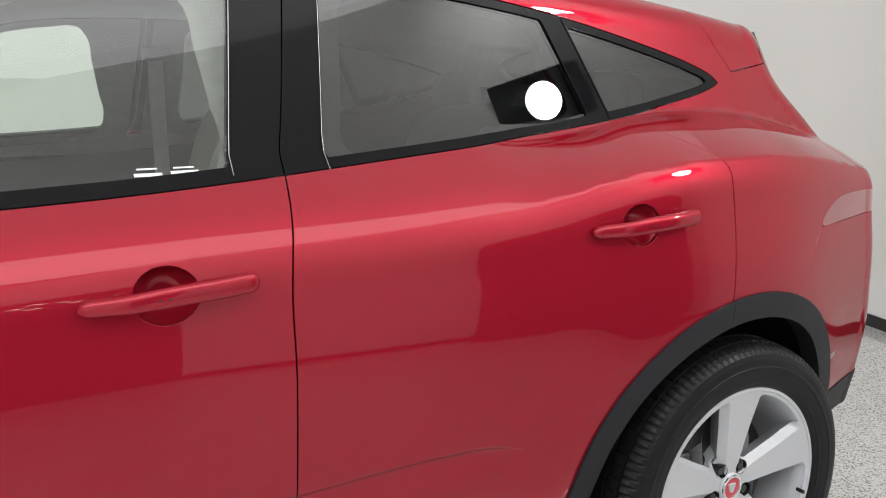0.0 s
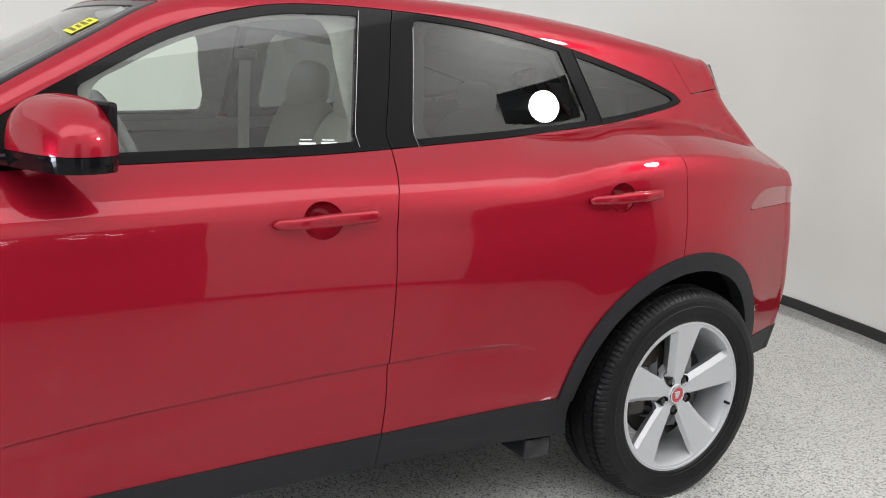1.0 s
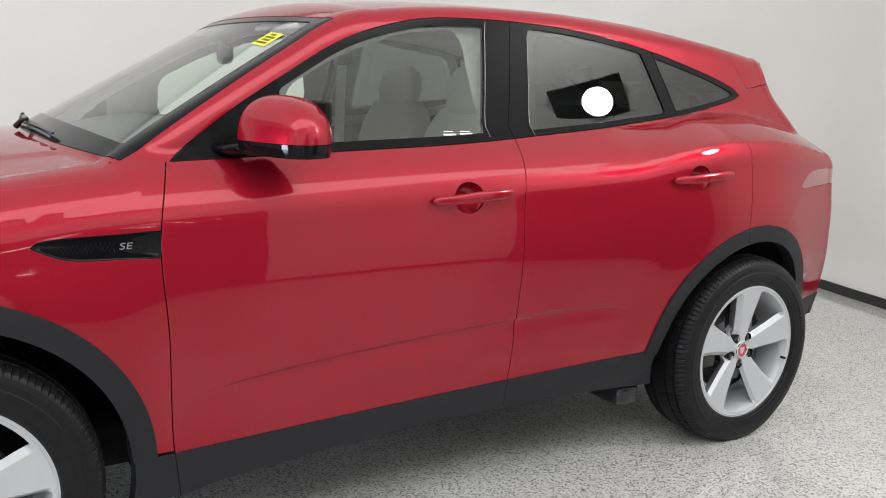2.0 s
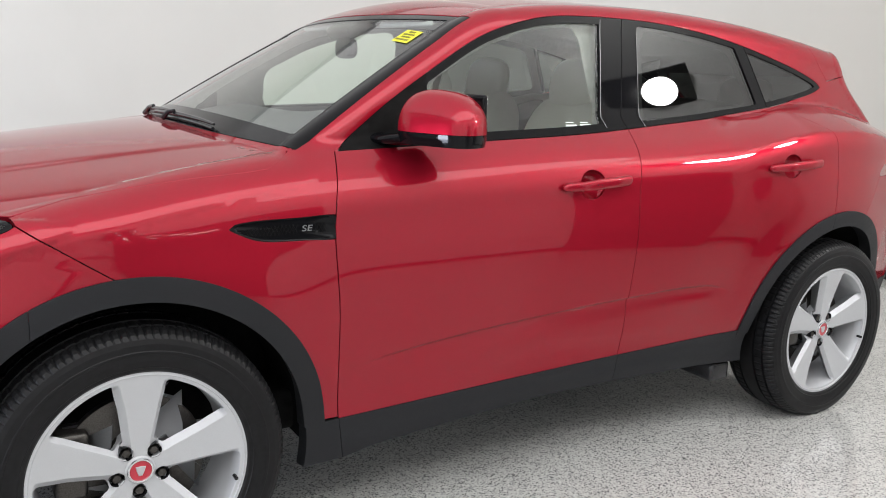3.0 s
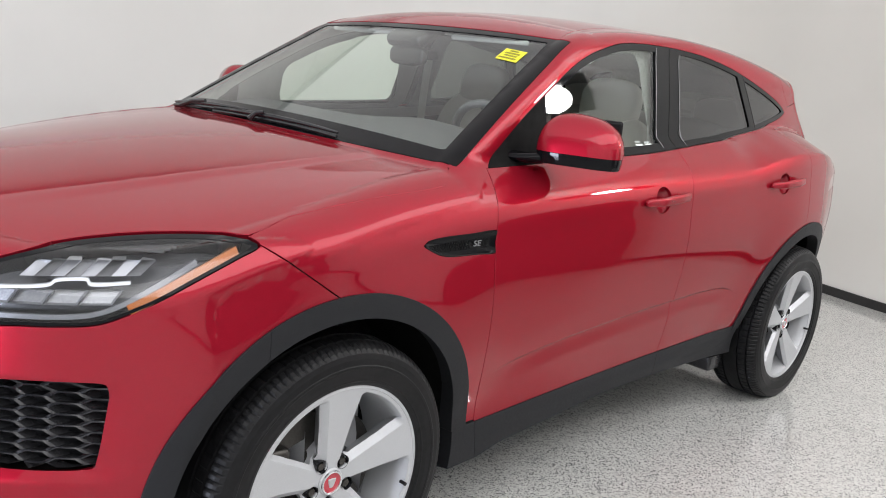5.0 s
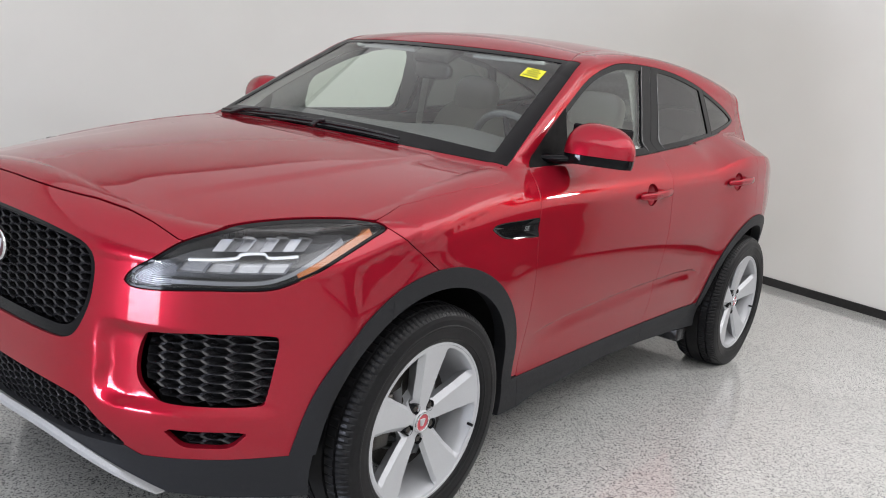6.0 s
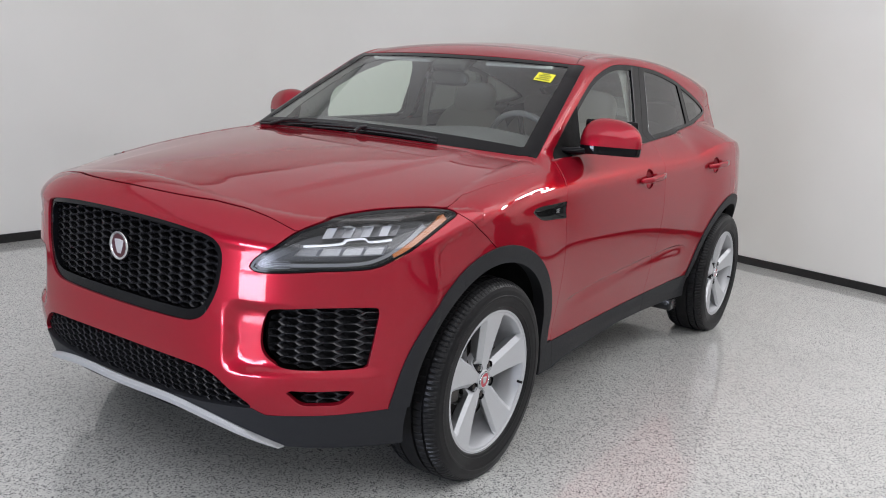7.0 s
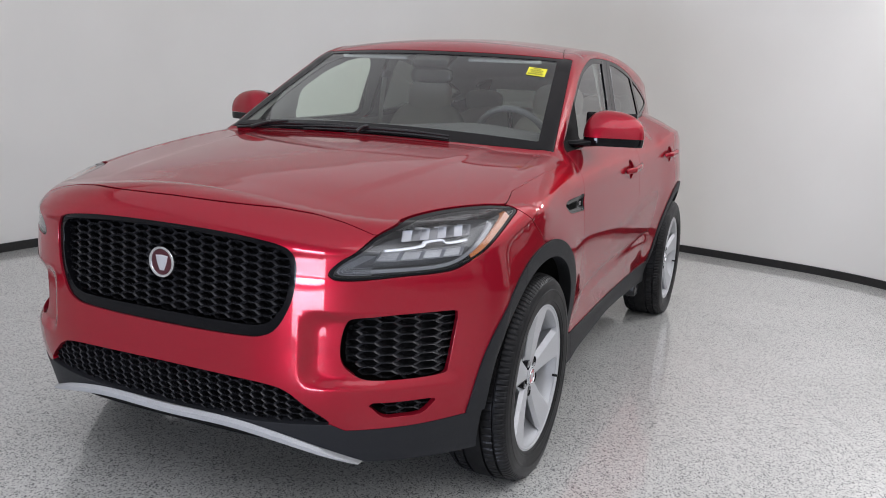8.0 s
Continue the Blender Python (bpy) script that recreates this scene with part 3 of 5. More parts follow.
def slab(name, z0, z1, mat):
    bm = bmesh.new()
    for z in (z0, z1):
        bm.faces.new([bm.verts.new((x, y, z)) for x, y in ROOM * 1.02])
    lo, hi = bm.verts[:len(ROOM)], bm.verts[len(ROOM):]
    for i in range(len(ROOM)):
        j = (i + 1) % len(ROOM)
        bm.faces.new((lo[i], lo[j], hi[j], hi[i]))
    return tagged(part(name, bm, mat, smooth=False), kind="structure")


slab("floor", -0.1, 0.0, FLOOR)
slab("ceiling", CEILING, CEILING + 0.1, CEILING_PAINT)

# ---- the car ----
car = tagged(new("car"), "glossy metallic red compact SUV parked on the speckled floor", "car")

GAP = -0.0022


def poly_side(*lines):
    f = area(np.concatenate(lines))
    return lambda p: f(p[:, [0, 2]])


def non(fn):
    return lambda p: -fn(p)


def any_of(*fns):
    return lambda p: np.minimum.reduce([f(p) for f in fns])


def all_of(*fns):
    return lambda p: np.maximum.reduce([f(p) for f in fns])


def above(z):
    return lambda p: z - p[:, 2]


def below(z):
    return lambda p: p[:, 2] - z


def behind(x):
    return lambda p: x - p[:, 0]


def ahead(x):
    return lambda p: p[:, 0] - x


# shut lines
BELT = outline(((0.556, 1.111), (1.055, 1.131), (1.547, 1.155), (2.306, 1.220), (2.683, 1.278), (2.815, 1.312)), False, 8)
ARC = outline(((2.815, 1.312), (2.760, 1.345), (2.581, 1.398), (2.280, 1.466), (1.970, 1.510), (1.690, 1.525), (1.413, 1.519), (1.245, 1.491), (1.068, 1.432), (0.875, 1.325), (0.720, 1.230), (0.556, 1.111)), False, 8)
opening = poly_side(BELT, ARC)
belt = lambda p: np.interp(p[:, 0], BELT[:, 0], BELT[:, 1]) - p[:, 2]
sill_top = lambda p: np.interp(p[:, 0], (0.3, 0.55, 1.17, 1.6, 2.3), (0.377, 0.379, 0.389, 0.396, 0.408))
sill_foot = lambda p: np.interp(p[:, 0], (0.3, 0.546, 0.65, 1.0, 1.25, 1.6, 2.0, 2.25), (0.262, 0.264, 0.282, 0.299, 0.308, 0.304, 0.291, 0.272))
wing_gap = lambda p: curve(p[:, 2], (0.2, 0.39, 0.66, 1.03, 1.113, 1.2), (0.549, 0.533, 0.523, 0.524, 0.551, 0.59))
pillar_gap = lambda p: curve(p[:, 2], (0.2, 0.31, 0.39, 0.585, 0.83, 1.03, 1.163, 1.6), (1.57, 1.577, 1.592, 1.592, 1.593, 1.599, 1.628, 1.69))
rear_gap = lambda p: curve(p[:, 2], (0.2, 0.8, 1.08, 1.14, 1.175, 1.235, 1.4), (2.595, 2.600, 2.602, 2.592, 2.555, 2.455, 2.20))
cowl = lambda p: 0.318 + 0.2 * p[:, 1] ** 2
screen = lambda p: np.maximum.reduce([cowl(p) - p[:, 0], p[:, 0] - 0.985 - 0.19 * p[:, 1] ** 2, p[:, 1] - 0.784 + 0.21 * (p[:, 0] - 0.43), 1.08 - p[:, 2]])
seam_s = (-0.5, -0.276, -0.069, 0.007, 0.06, 0.12, 0.235, 0.45, 0.63, 0.718, 0.838, 0.965, 1.10, 1.150, 1.172, 1.185, 1.4)
seam_z = (0.984, 0.985, 0.979, 0.968, 0.952, 0.922, 0.955, 0.978, 0.987, 1.016, 1.038, 1.055, 1.067, 1.074, 1.098, 1.12, 1.3)
bonnet_seam = lambda p: (np.interp(diagonal(p), seam_s, seam_z) - p[:, 2]) * (1 + 2.6 * step(diagonal(p), 0.58, 0.72))
bonnet = lambda p: np.maximum(bonnet_seam(p), p[:, 0] - cowl(p))
bumper_seam = lambda p: np.maximum(((p[:, 0] + 0.225) * 0.118 + (p[:, 2] - 0.966) * 0.172) / 0.2086, p[:, 0] - 0.02)
arches = lambda r: all_of(wheel_distance(0.0, r), wheel_distance(WHEELBASE, r))

# front openings
MAW = ((-0.3, 0.906), (0.0, 0.911), (0.20, 0.908), (0.33, 0.899), (0.415, 0.884), (0.446, 0.855), (0.452, 0.81), (0.441, 0.73), (0.405, 0.655), (0.36, 0.622), (0.28, 0.611), (0.0, 0.606), (-0.3, 0.611))
maw = front_area(MAW)
inner_maw = front_area(((-0.3, 0.888), (0.0, 0.893), (0.20, 0.890), (0.33, 0.882), (0.405, 0.868), (0.428, 0.845), (0.433, 0.81), (0.422, 0.735), (0.388, 0.675), (0.345, 0.650), (0.27, 0.644), (0.0, 0.642), (-0.3, 0.644)))
mouth = front_area(((-0.3, 0.489), (0.0, 0.490), (0.24, 0.488), (0.37, 0.482), (0.43, 0.468), (0.482, 0.430), (0.545, 0.376), (0.48, 0.366), (0.30, 0.354), (0.0, 0.345), (-0.3, 0.354)))
FOG = ((0.587, 0.683), (0.65, 0.695), (0.715, 0.702), (0.78, 0.704), (0.817, 0.702), (0.822, 0.690), (0.815, 0.61), (0.806, 0.525), (0.797, 0.511), (0.72, 0.506), (0.635, 0.508), (0.592, 0.528), (0.567, 0.565), (0.567, 0.63))
fog = front_area(FOG)
slot = front_area(((0.645, 0.441), (0.70, 0.442), (0.785, 0.443), (0.782, 0.425), (0.757, 0.396), (0.715, 0.392), (0.678, 0.393), (0.655, 0.420)))
HEADLAMP = ((-0.006, 0.812), (0.008, 0.838), (0.042, 0.868), (0.12, 0.921), (0.234, 0.954), (0.358, 0.972), (0.488, 0.982), (0.61, 0.985), (0.648, 0.972), (0.60, 0.948), (0.513, 0.906), (0.42, 0.858), (0.342, 0.824), (0.26, 0.815), (0.18, 0.811), (0.06, 0.799), (0.010, 0.799))
lamp = lamp_area(HEADLAMP)
skirt = lambda p: p[:, 2] - np.interp(p[:, 1], (0.3, 0.545, 0.58, 0.75, 0.86, 1.0), (0.36, 0.372, 0.352, 0.362, 0.374, 0.39))

HOLE = 0.470
tail_seam = lambda p: p[:, 2] - np.minimum(0.966, 0.85 + (p[:, 0] - 2.87) * 1.15)
tail_lamp = side_area(((2.972, 0.968), (3.02, 1.008), (3.10, 1.030), (3.25, 1.030), (3.38, 1.015), (3.38, 0.968), (3.25, 0.966), (3.10, 0.966)))
tailgate = lambda p: np.maximum.reduce([p[:, 1] - 0.60, 0.74 - p[:, 2], p[:, 2] - 1.405, 3.0 - p[:, 0]])
rear_pane = lambda p: np.maximum.reduce([p[:, 1] - 0.50, 1.12 - p[:, 2], p[:, 2] - 1.37, 3.0 - p[:, 0]])
roof_seam = lambda p: p[:, 1] - curve(p[:, 0], (0.9, 1.07, 1.28, 1.8, 2.7, 3.2), (0.66, 0.605, 0.545, 0.545, 0.53, 0.50))
spoiler_at = lambda p: np.maximum(2.735 + 0.9 * (1.494 - p[:, 2]) - p[:, 0], 1.345 + 0.15 * (p[:, 0] - 2.9) - p[:, 2])

# painted panels
panel("bonnet", PAINT, car, [(bonnet, GAP), (non(lamp), GAP)], "across")
panel("front_bumper", PAINT, car, [(bumper_seam, GAP), (non(bonnet_seam), GAP), (non(lamp), GAP), non(maw), non(mouth), non(fog), non(slot), wheel_distance(0.0, HOLE), non(skirt)], "across", deep=0.02)
panel("wing", PAINT, car, [(non(bumper_seam), GAP), (non(bonnet_seam), GAP), (non(lamp), GAP), (lambda p: p[:, 0] - wing_gap(p), GAP), below(1.113), wheel_distance(0.0, HOLE), above(0.385), non(side_area(((0.222, 0.943), (0.28, 0.954), (0.40, 0.956), (0.535, 0.954), (0.535, 0.896), (0.42, 0.895), (0.31, 0.901), (0.25, 0.922))))], deep=0.016)
CUPS = ((1.392, 0.998, 0.053, 0.047), (2.340, 1.030, 0.050, 0.045))
cup_hole = lambda p: np.minimum.reduce([np.hypot((p[:, 0] - x) / a, (p[:, 2] - z) / b) * min(a, b) - min(a, b) for x, z, a, b in CUPS])
doors = {}
for y, side in ((-1, "left"), (1, "right")):
    for kind in ("front_door", "rear_door"):
        doors[kind, y] = new(kind)
        doors[kind, y].parent = car
front_owner, rear_owner = ({y: doors[k, y] for y in (-1, 1)} for k in ("front_door", "rear_door"))
door_common = [(non(belt), -0.001), non(cup_hole), lambda p: sill_top(p) - p[:, 2]]
panel("door_skin", PAINT, front_owner, [(lambda p: wing_gap(p) - p[:, 0], GAP), (lambda p: p[:, 0] - pillar_gap(p), GAP), *door_common])
panel("door_skin", PAINT, rear_owner, [(lambda p: pillar_gap(p) - p[:, 0], GAP), (lambda p: p[:, 0] - rear_gap(p), GAP), wheel_distance(WHEELBASE, HOLE), *door_common])
panel("body_side", PAINT, car, [any_of(belt, lambda p: rear_gap(p) - p[:, 0] - GAP), lambda p: 0.43 - p[:, 0], above(0.385), (non(opening), -0.001), non(screen), (non(bonnet), GAP), (non(roof_seam), GAP), wheel_distance(WHEELBASE, HOLE), (non(all_of(tail_seam, behind(2.8))), GAP), non(tail_lamp), (non(tailgate), GAP), (non(spoiler_at), GAP)])
panel("roof", PAINT, car, [(roof_seam, GAP), (non(screen), 0), lambda p: 0.9 - p[:, 0], above(1.3), (non(tailgate), GAP), (non(spoiler_at), GAP)], "across")
panel("spoiler", PAINT, car, [(spoiler_at, GAP), (non(tailgate), GAP)], "across")
panel("tailgate", PAINT, car, [(tailgate, GAP), non(rear_pane)], "across")
panel("rear_window", DARK_GLASS, car, [rear_pane], "across", depth=0.004, deep=0)
panel("rear_bumper", PAINT, car, [(all_of(tail_seam, behind(2.8)), GAP), wheel_distance(WHEELBASE, HOLE), (non(tailgate), GAP), above(0.47)], "across")
panel("tail_lamp", LAMP_RED, car, [(tail_lamp, -0.001)], depth=0.001, deep=0.02, label="dark red tail lamp lens")
panel("side_marker", LAMP_RED, car, [side_area(((3.085, 0.575), (3.155, 0.580), (3.155, 0.600), (3.085, 0.597)), 1)], depth=-0.002, label="small red side marker")

# black cladding round the foot
for ax, low in ((0.0, 0.385), (WHEELBASE, 0.40)):
    seam = rear_gap if ax else lambda p: np.full(len(p), -0.225)
    for side_of in ((lambda p: p[:, 0] - seam(p)), (lambda p: seam(p) - p[:, 0])):
        panel("arch_trim", CLADDING, car, [wheel_distance(ax, 0.431), non(wheel_distance(ax, 0.490)), above(0.39 if ax else 0.375), behind(ax - 0.52), ahead(ax + 0.52), (side_of, -0.0012)], depth=-0.007, deep=0.05, label="grained black plastic wheel arch trim")
for ends in ([lambda p: p[:, 0] - wing_gap(p) + 0.0015], [lambda p: wing_gap(p) - p[:, 0] + 0.0015, lambda p: p[:, 0] - pillar_gap(p) + 0.0015], [lambda p: pillar_gap(p) - p[:, 0] + 0.0015]):
    panel("sill_trim", CLADDING, car, ends + [lambda p: p[:, 2] - sill_top(p) + 0.001, wheel_distance(0.0, 0.436), wheel_distance(WHEELBASE, 0.436), behind(0.0), ahead(WHEELBASE), lambda p: sill_foot(p) - p[:, 2]], depth=-0.005, deep=0.05, label="grained black plastic sill trim")
LIP_Y, LIP_Z = (0.0, 0.31, 0.44, 0.53, 0.61), (0.332, 0.326, 0.300, 0.272, 0.244)
panel("front_skirt", CLADDING, car, [(skirt, -0.001), non(mouth), lambda p: curve(p[:, 1], LIP_Y, LIP_Z) - p[:, 2], ahead(0.0), wheel_distance(0.0, 0.436)], "across", depth=-0.003, deep=0.03)
panel("rear_skirt", CLADDING, car, [below(0.468), above(0.375), behind(WHEELBASE + 0.02), wheel_distance(WHEELBASE, 0.436)], "across", depth=-0.003, deep=0.03)

# dark shell behind the shut lines, and the lining round the cabin
panel("inner_shell", DEEP_BLACK, car, [below(1.105), wheel_distance(0.0, 0.44), wheel_distance(WHEELBASE, 0.44), non(opening), non(screen), non(maw), non(mouth), non(fog), non(slot), non(lamp), non(cup_hole), lambda p: np.where(p[:, 0] > 2.75, 0.40, np.maximum(0.25, sill_foot(p) + 0.012)) - p[:, 2]], "across", depth=0.017, deep=0)
panel("headlining", LINING, car, [above(1.10), behind(0.46), (non(opening), 0.006), (non(screen), 0.004), non(rear_pane), non(bonnet)], "across", depth=0.024, deep=0)
panel("door_card", DASH, car, [(non(belt), 0.004), above(0.55), behind(0.5), ahead(2.9), wheel_distance(WHEELBASE, 0.5)], depth=0.085, deep=0)

# glass and its black frames
bar = lambda p: p[:, 0] - np.interp(p[:, 2], (1.2, 1.5), (2.395, 2.245))
front_pane = all_of(lambda p: opening(p) + 0.024, behind(0.87), lambda p: p[:, 0] - np.interp(p[:, 2], (1.15, 1.52), (1.535, 1.578)))
rear_pane_side = all_of(lambda p: opening(p) + 0.018, lambda p: np.interp(p[:, 2], (1.16, 1.52), (1.715, 1.748)) - p[:, 0], lambda p: bar(p) + 0.012)
quarter_pane = all_of(lambda p: opening(p) + 0.018, lambda p: 0.050 - bar(p))
for owner, pane, mat, a, b in ((front_owner, front_pane, CLEAR, None, pillar_gap), (rear_owner, rear_pane_side, DARK_GLASS, pillar_gap, None)):
    frame_limits = [(opening, -0.002), non(pane)]
    if a is None:
        frame_limits += [(lambda p: p[:, 0] - pillar_gap(p), GAP)]
    else:
        frame_limits += [(lambda p: pillar_gap(p) - p[:, 0], GAP), (lambda p: bar(p) - 0.045, GAP)]
    panel("window_frame", GLOSS_BLACK, owner, frame_limits + [behind(0.87)], depth=0.001, deep=0.02, label="gloss black window frame", pane=True)
    panel("window_pane", mat, owner, [(pane, 0.004)], depth=0.006, deep=0, pane=True)
# trim inside the doors round the panes
inner_front = lambda p: smax(smax(opening(p) + 0.034, 0.90 - p[:, 0], 0.06), p[:, 0] - np.interp(p[:, 2], (1.15, 1.52), (1.55, 1.49)), 0.09)
inner_rear = lambda p: smax(smax(opening(p) + 0.030, np.interp(p[:, 2], (1.16, 1.52), (1.765, 1.80)) - p[:, 0], 0.07), bar(p) + 0.03, 0.07)
panel("inner_trim", TRIM_GREY, front_owner, [(opening, -0.006), non(inner_front), behind(0.70), lambda p: p[:, 0] - pillar_gap(p) + 0.02], depth=0.032, deep=0)
panel("inner_trim", TRIM_GREY, rear_owner, [(opening, -0.006), non(inner_rear), lambda p: pillar_gap(p) + 0.02 - p[:, 0], lambda p: bar(p) - 0.02], depth=0.032, deep=0)
panel("mirror_sail", DEEP_BLACK, front_owner, [(opening, -0.002), (ahead(0.87), -0.001)], depth=0.002, deep=0.02)
panel("quarter_frame", GLOSS_BLACK, car, [(opening, -0.002), non(quarter_pane), (lambda p: 0.045 - bar(p), GAP)], depth=0.001, deep=0.02, pane=True)
panel("quarter_pane", DARK_GLASS, car, [(quarter_pane, 0.004)], depth=0.006, deep=0, pane=True)
clear_screen = lambda p: np.maximum.reduce([screen(p) + 0.03, cowl(p) + 0.075 - 0.05 * p[:, 1] ** 2 - p[:, 0], p[:, 1] - 0.715 + 0.21 * (p[:, 0] - 0.43)])
panel("windscreen", CLEAR, car, [(clear_screen, 0.003)], "across", depth=0.0045, deep=0)
panel("windscreen_border", PRINT_BLACK, car, [(screen, -0.003), non(clear_screen)], "across", depth=0.002, deep=0.01, label="black printed windscreen border")
for y in (-1, 1):
    for ob in car.children_recursive:
        if ob.name.startswith(("window_pane", "windscreen", "rear_window", "quarter_pane")) and "border" not in ob.name:
            ob.visible_shadow = False

# ---- wheels ----
def tyre_mesh():
    n = 480
    half = [(0.258, 0.104), (0.264, 0.1105), (0.272, 0.1130), (0.2735, 0.1150), (0.278, 0.1152), (0.290, 0.1170), (0.305, 0.1180), (0.307, 0.1190), (0.313, 0.1190), (0.315, 0.1177), (0.330, 0.1155),
            (0.342, 0.1115), (0.352, 0.1045), (0.3585, 0.0955), (0.3625, 0.0860), (0.3645, 0.0790), (0.3570, 0.0780), (0.3570, 0.0710), (0.3655, 0.0700), (0.3672, 0.0520), (0.3675, 0.0400), (0.3595, 0.0390), (0.3595, 0.0310), (0.3680, 0.0300), (0.3685, 0.0100)]
    prof = [(r, -y) for r, y in half] + [(r, y) for r, y in half[::-1]]
    bm = bmesh.new()
    rings = []
    for r, y in prof:
        ring = []
        for i in range(n):
            a, k = 2 * math.pi * i / n, r
            ay = abs(y)
            if 0.0785 <= ay <= 0.106 and r > 0.35 and i % 4 < 1:
                k -= 0.004
            if 0.0395 < ay < 0.0705 and r > 0.36 and (i + 3) % 6 < 1:
                k -= 0.003
            ring.append(bm.verts.new((k * math.cos(a), y, k * math.sin(a))))
        rings.append(ring)
    for a, b in zip(rings, rings[1:]):
        for i in range(n):
            bm.faces.new((a[i], a[(i + 1) % n], b[(i + 1) % n], b[i]))
    return bm


def spoke_face():
    """The five broad spokes, as a dished disc with five windows cut out."""
    nr, nt = 60, 500
    r = np.linspace(0.034, 0.259, nr)
    a = np.arange(nt) * 2 * np.pi / nt
    R, A = np.meshgrid(r, a, indexing="ij")
    bands = ((0.04, 0.07, 0.12, 0.17, 0.20, 0.24), (0.0170, 0.0225, 0.0305, 0.039, 0.047, 0.056), (0.0165, 0.0215, 0.029, 0.036, 0.041, 0.046))
    chamfer = (0.016, 0.010)

    def lateral(x, z):
        rr, aa = np.hypot(x, z), np.arctan2(z, x)
        d = (aa - np.pi / 2 + np.pi / 5) % (2 * np.pi / 5) - np.pi / 5
        lat = rr * np.sin(d)
        half = np.where(lat > 0, np.interp(rr, bands[0], bands[1]), np.interp(rr, bands[0], bands[2]))
        return rr, lat, np.abs(lat) - half

    def depth(x, z):
        rr, lat, over = lateral(x, z)
        fall = np.clip(over, 0, 0.022) * np.where(lat > 0, 0.95, 1.25) * (1 - step(rr, 0.226, 0.243)) * step(rr, 0.036, 0.046)
        return 0.074 + 0.032 * (rr / 0.262) ** 1.6 - fall

    p = np.column_stack([(R * np.cos(A)).ravel(), -depth((R * np.cos(A)).ravel(), (R * np.sin(A)).ravel()), (R * np.sin(A)).ravel()])
    i, j = np.meshgrid(np.arange(nr - 1), np.arange(nt), indexing="ij")
    v = lambda i, j: (i * nt + j % nt).ravel()
    t = np.concatenate([np.stack([v(i, j), v(i + 1, j + 1), v(i, j + 1)], 1), np.stack([v(i, j), v(i + 1, j), v(i + 1, j + 1)], 1)])

    def windows(q):
        rr, lat, over = lateral(q[:, 0], q[:, 2])
        wide = np.where(lat > 0, chamfer[0], chamfer[1])
        hole = smax(smax(wide - over, 0.078 - rr, 0.014), rr - 0.241, 0.012)
        return -hole

    p, t = clip(p, t, windows)
    for k in range(5):
        ang = math.pi / 2 + (k + 0.5) * 2 * math.pi / 5
        c = np.array((0.056 * math.cos(ang), 0.056 * math.sin(ang)))
        p, t = clip(p, t, lambda q: 0.0175 - np.hypot(q[:, 0] - c[0], q[:, 2] - c[1]))
    p[:, 1] = -depth(p[:, 0], p[:, 2])
    e = 0.0012
    gx = (depth(p[:, 0] + e, p[:, 2]) - depth(p[:, 0] - e, p[:, 2])) / (2 * e)
    gz = (depth(p[:, 0], p[:, 2] + e) - depth(p[:, 0], p[:, 2] - e)) / (2 * e)
    nrm = -np.column_stack([gx, np.ones(len(p)), gz])
    return hem(p, t, nrm, 0.040, 0.012, 0.003)


def shaped_badge(parent, mat_ground, radius, y, m=None, size=1.0):
    """A round emblem: ring, coloured ground and a plain shield."""
    flip = m or Matrix()
    part("emblem_ring", moved(lathe([(radius, y + 0.004), (radius, y - 0.002), (radius * 0.97, y - 0.004), (radius * 0.84, y - 0.004), (radius * 0.80, y - 0.001), (radius * 0.80, y + 0.004)], 48, True), flip), CHROME, parent)
    part("emblem_ground", moved(lathe([(radius * 0.82, y + 0.003), (radius * 0.82, y - 0.0005)], 40), flip), mat_ground, parent)
    bm = bmesh.new()
    rim = [(-0.56, 0.46), (0.0, 0.52), (0.56, 0.46), (0.44, -0.05), (0.20, -0.62), (-0.20, -0.62), (-0.44, -0.05)]
    lo, hi = ([bm.verts.new((x * radius * k * size, d, z * radius * k * size)) for x, z in rim] for d, k in ((y, 1.0), (y - 0.0035, 0.82)))
    bm.faces.new(hi)
    for i in range(7):
        bm.faces.new((lo[i], lo[(i + 1) % 7], hi[(i + 1) % 7], hi[i]))
    part("emblem_shield", moved(bm, flip), SILVER, parent, smooth=False)


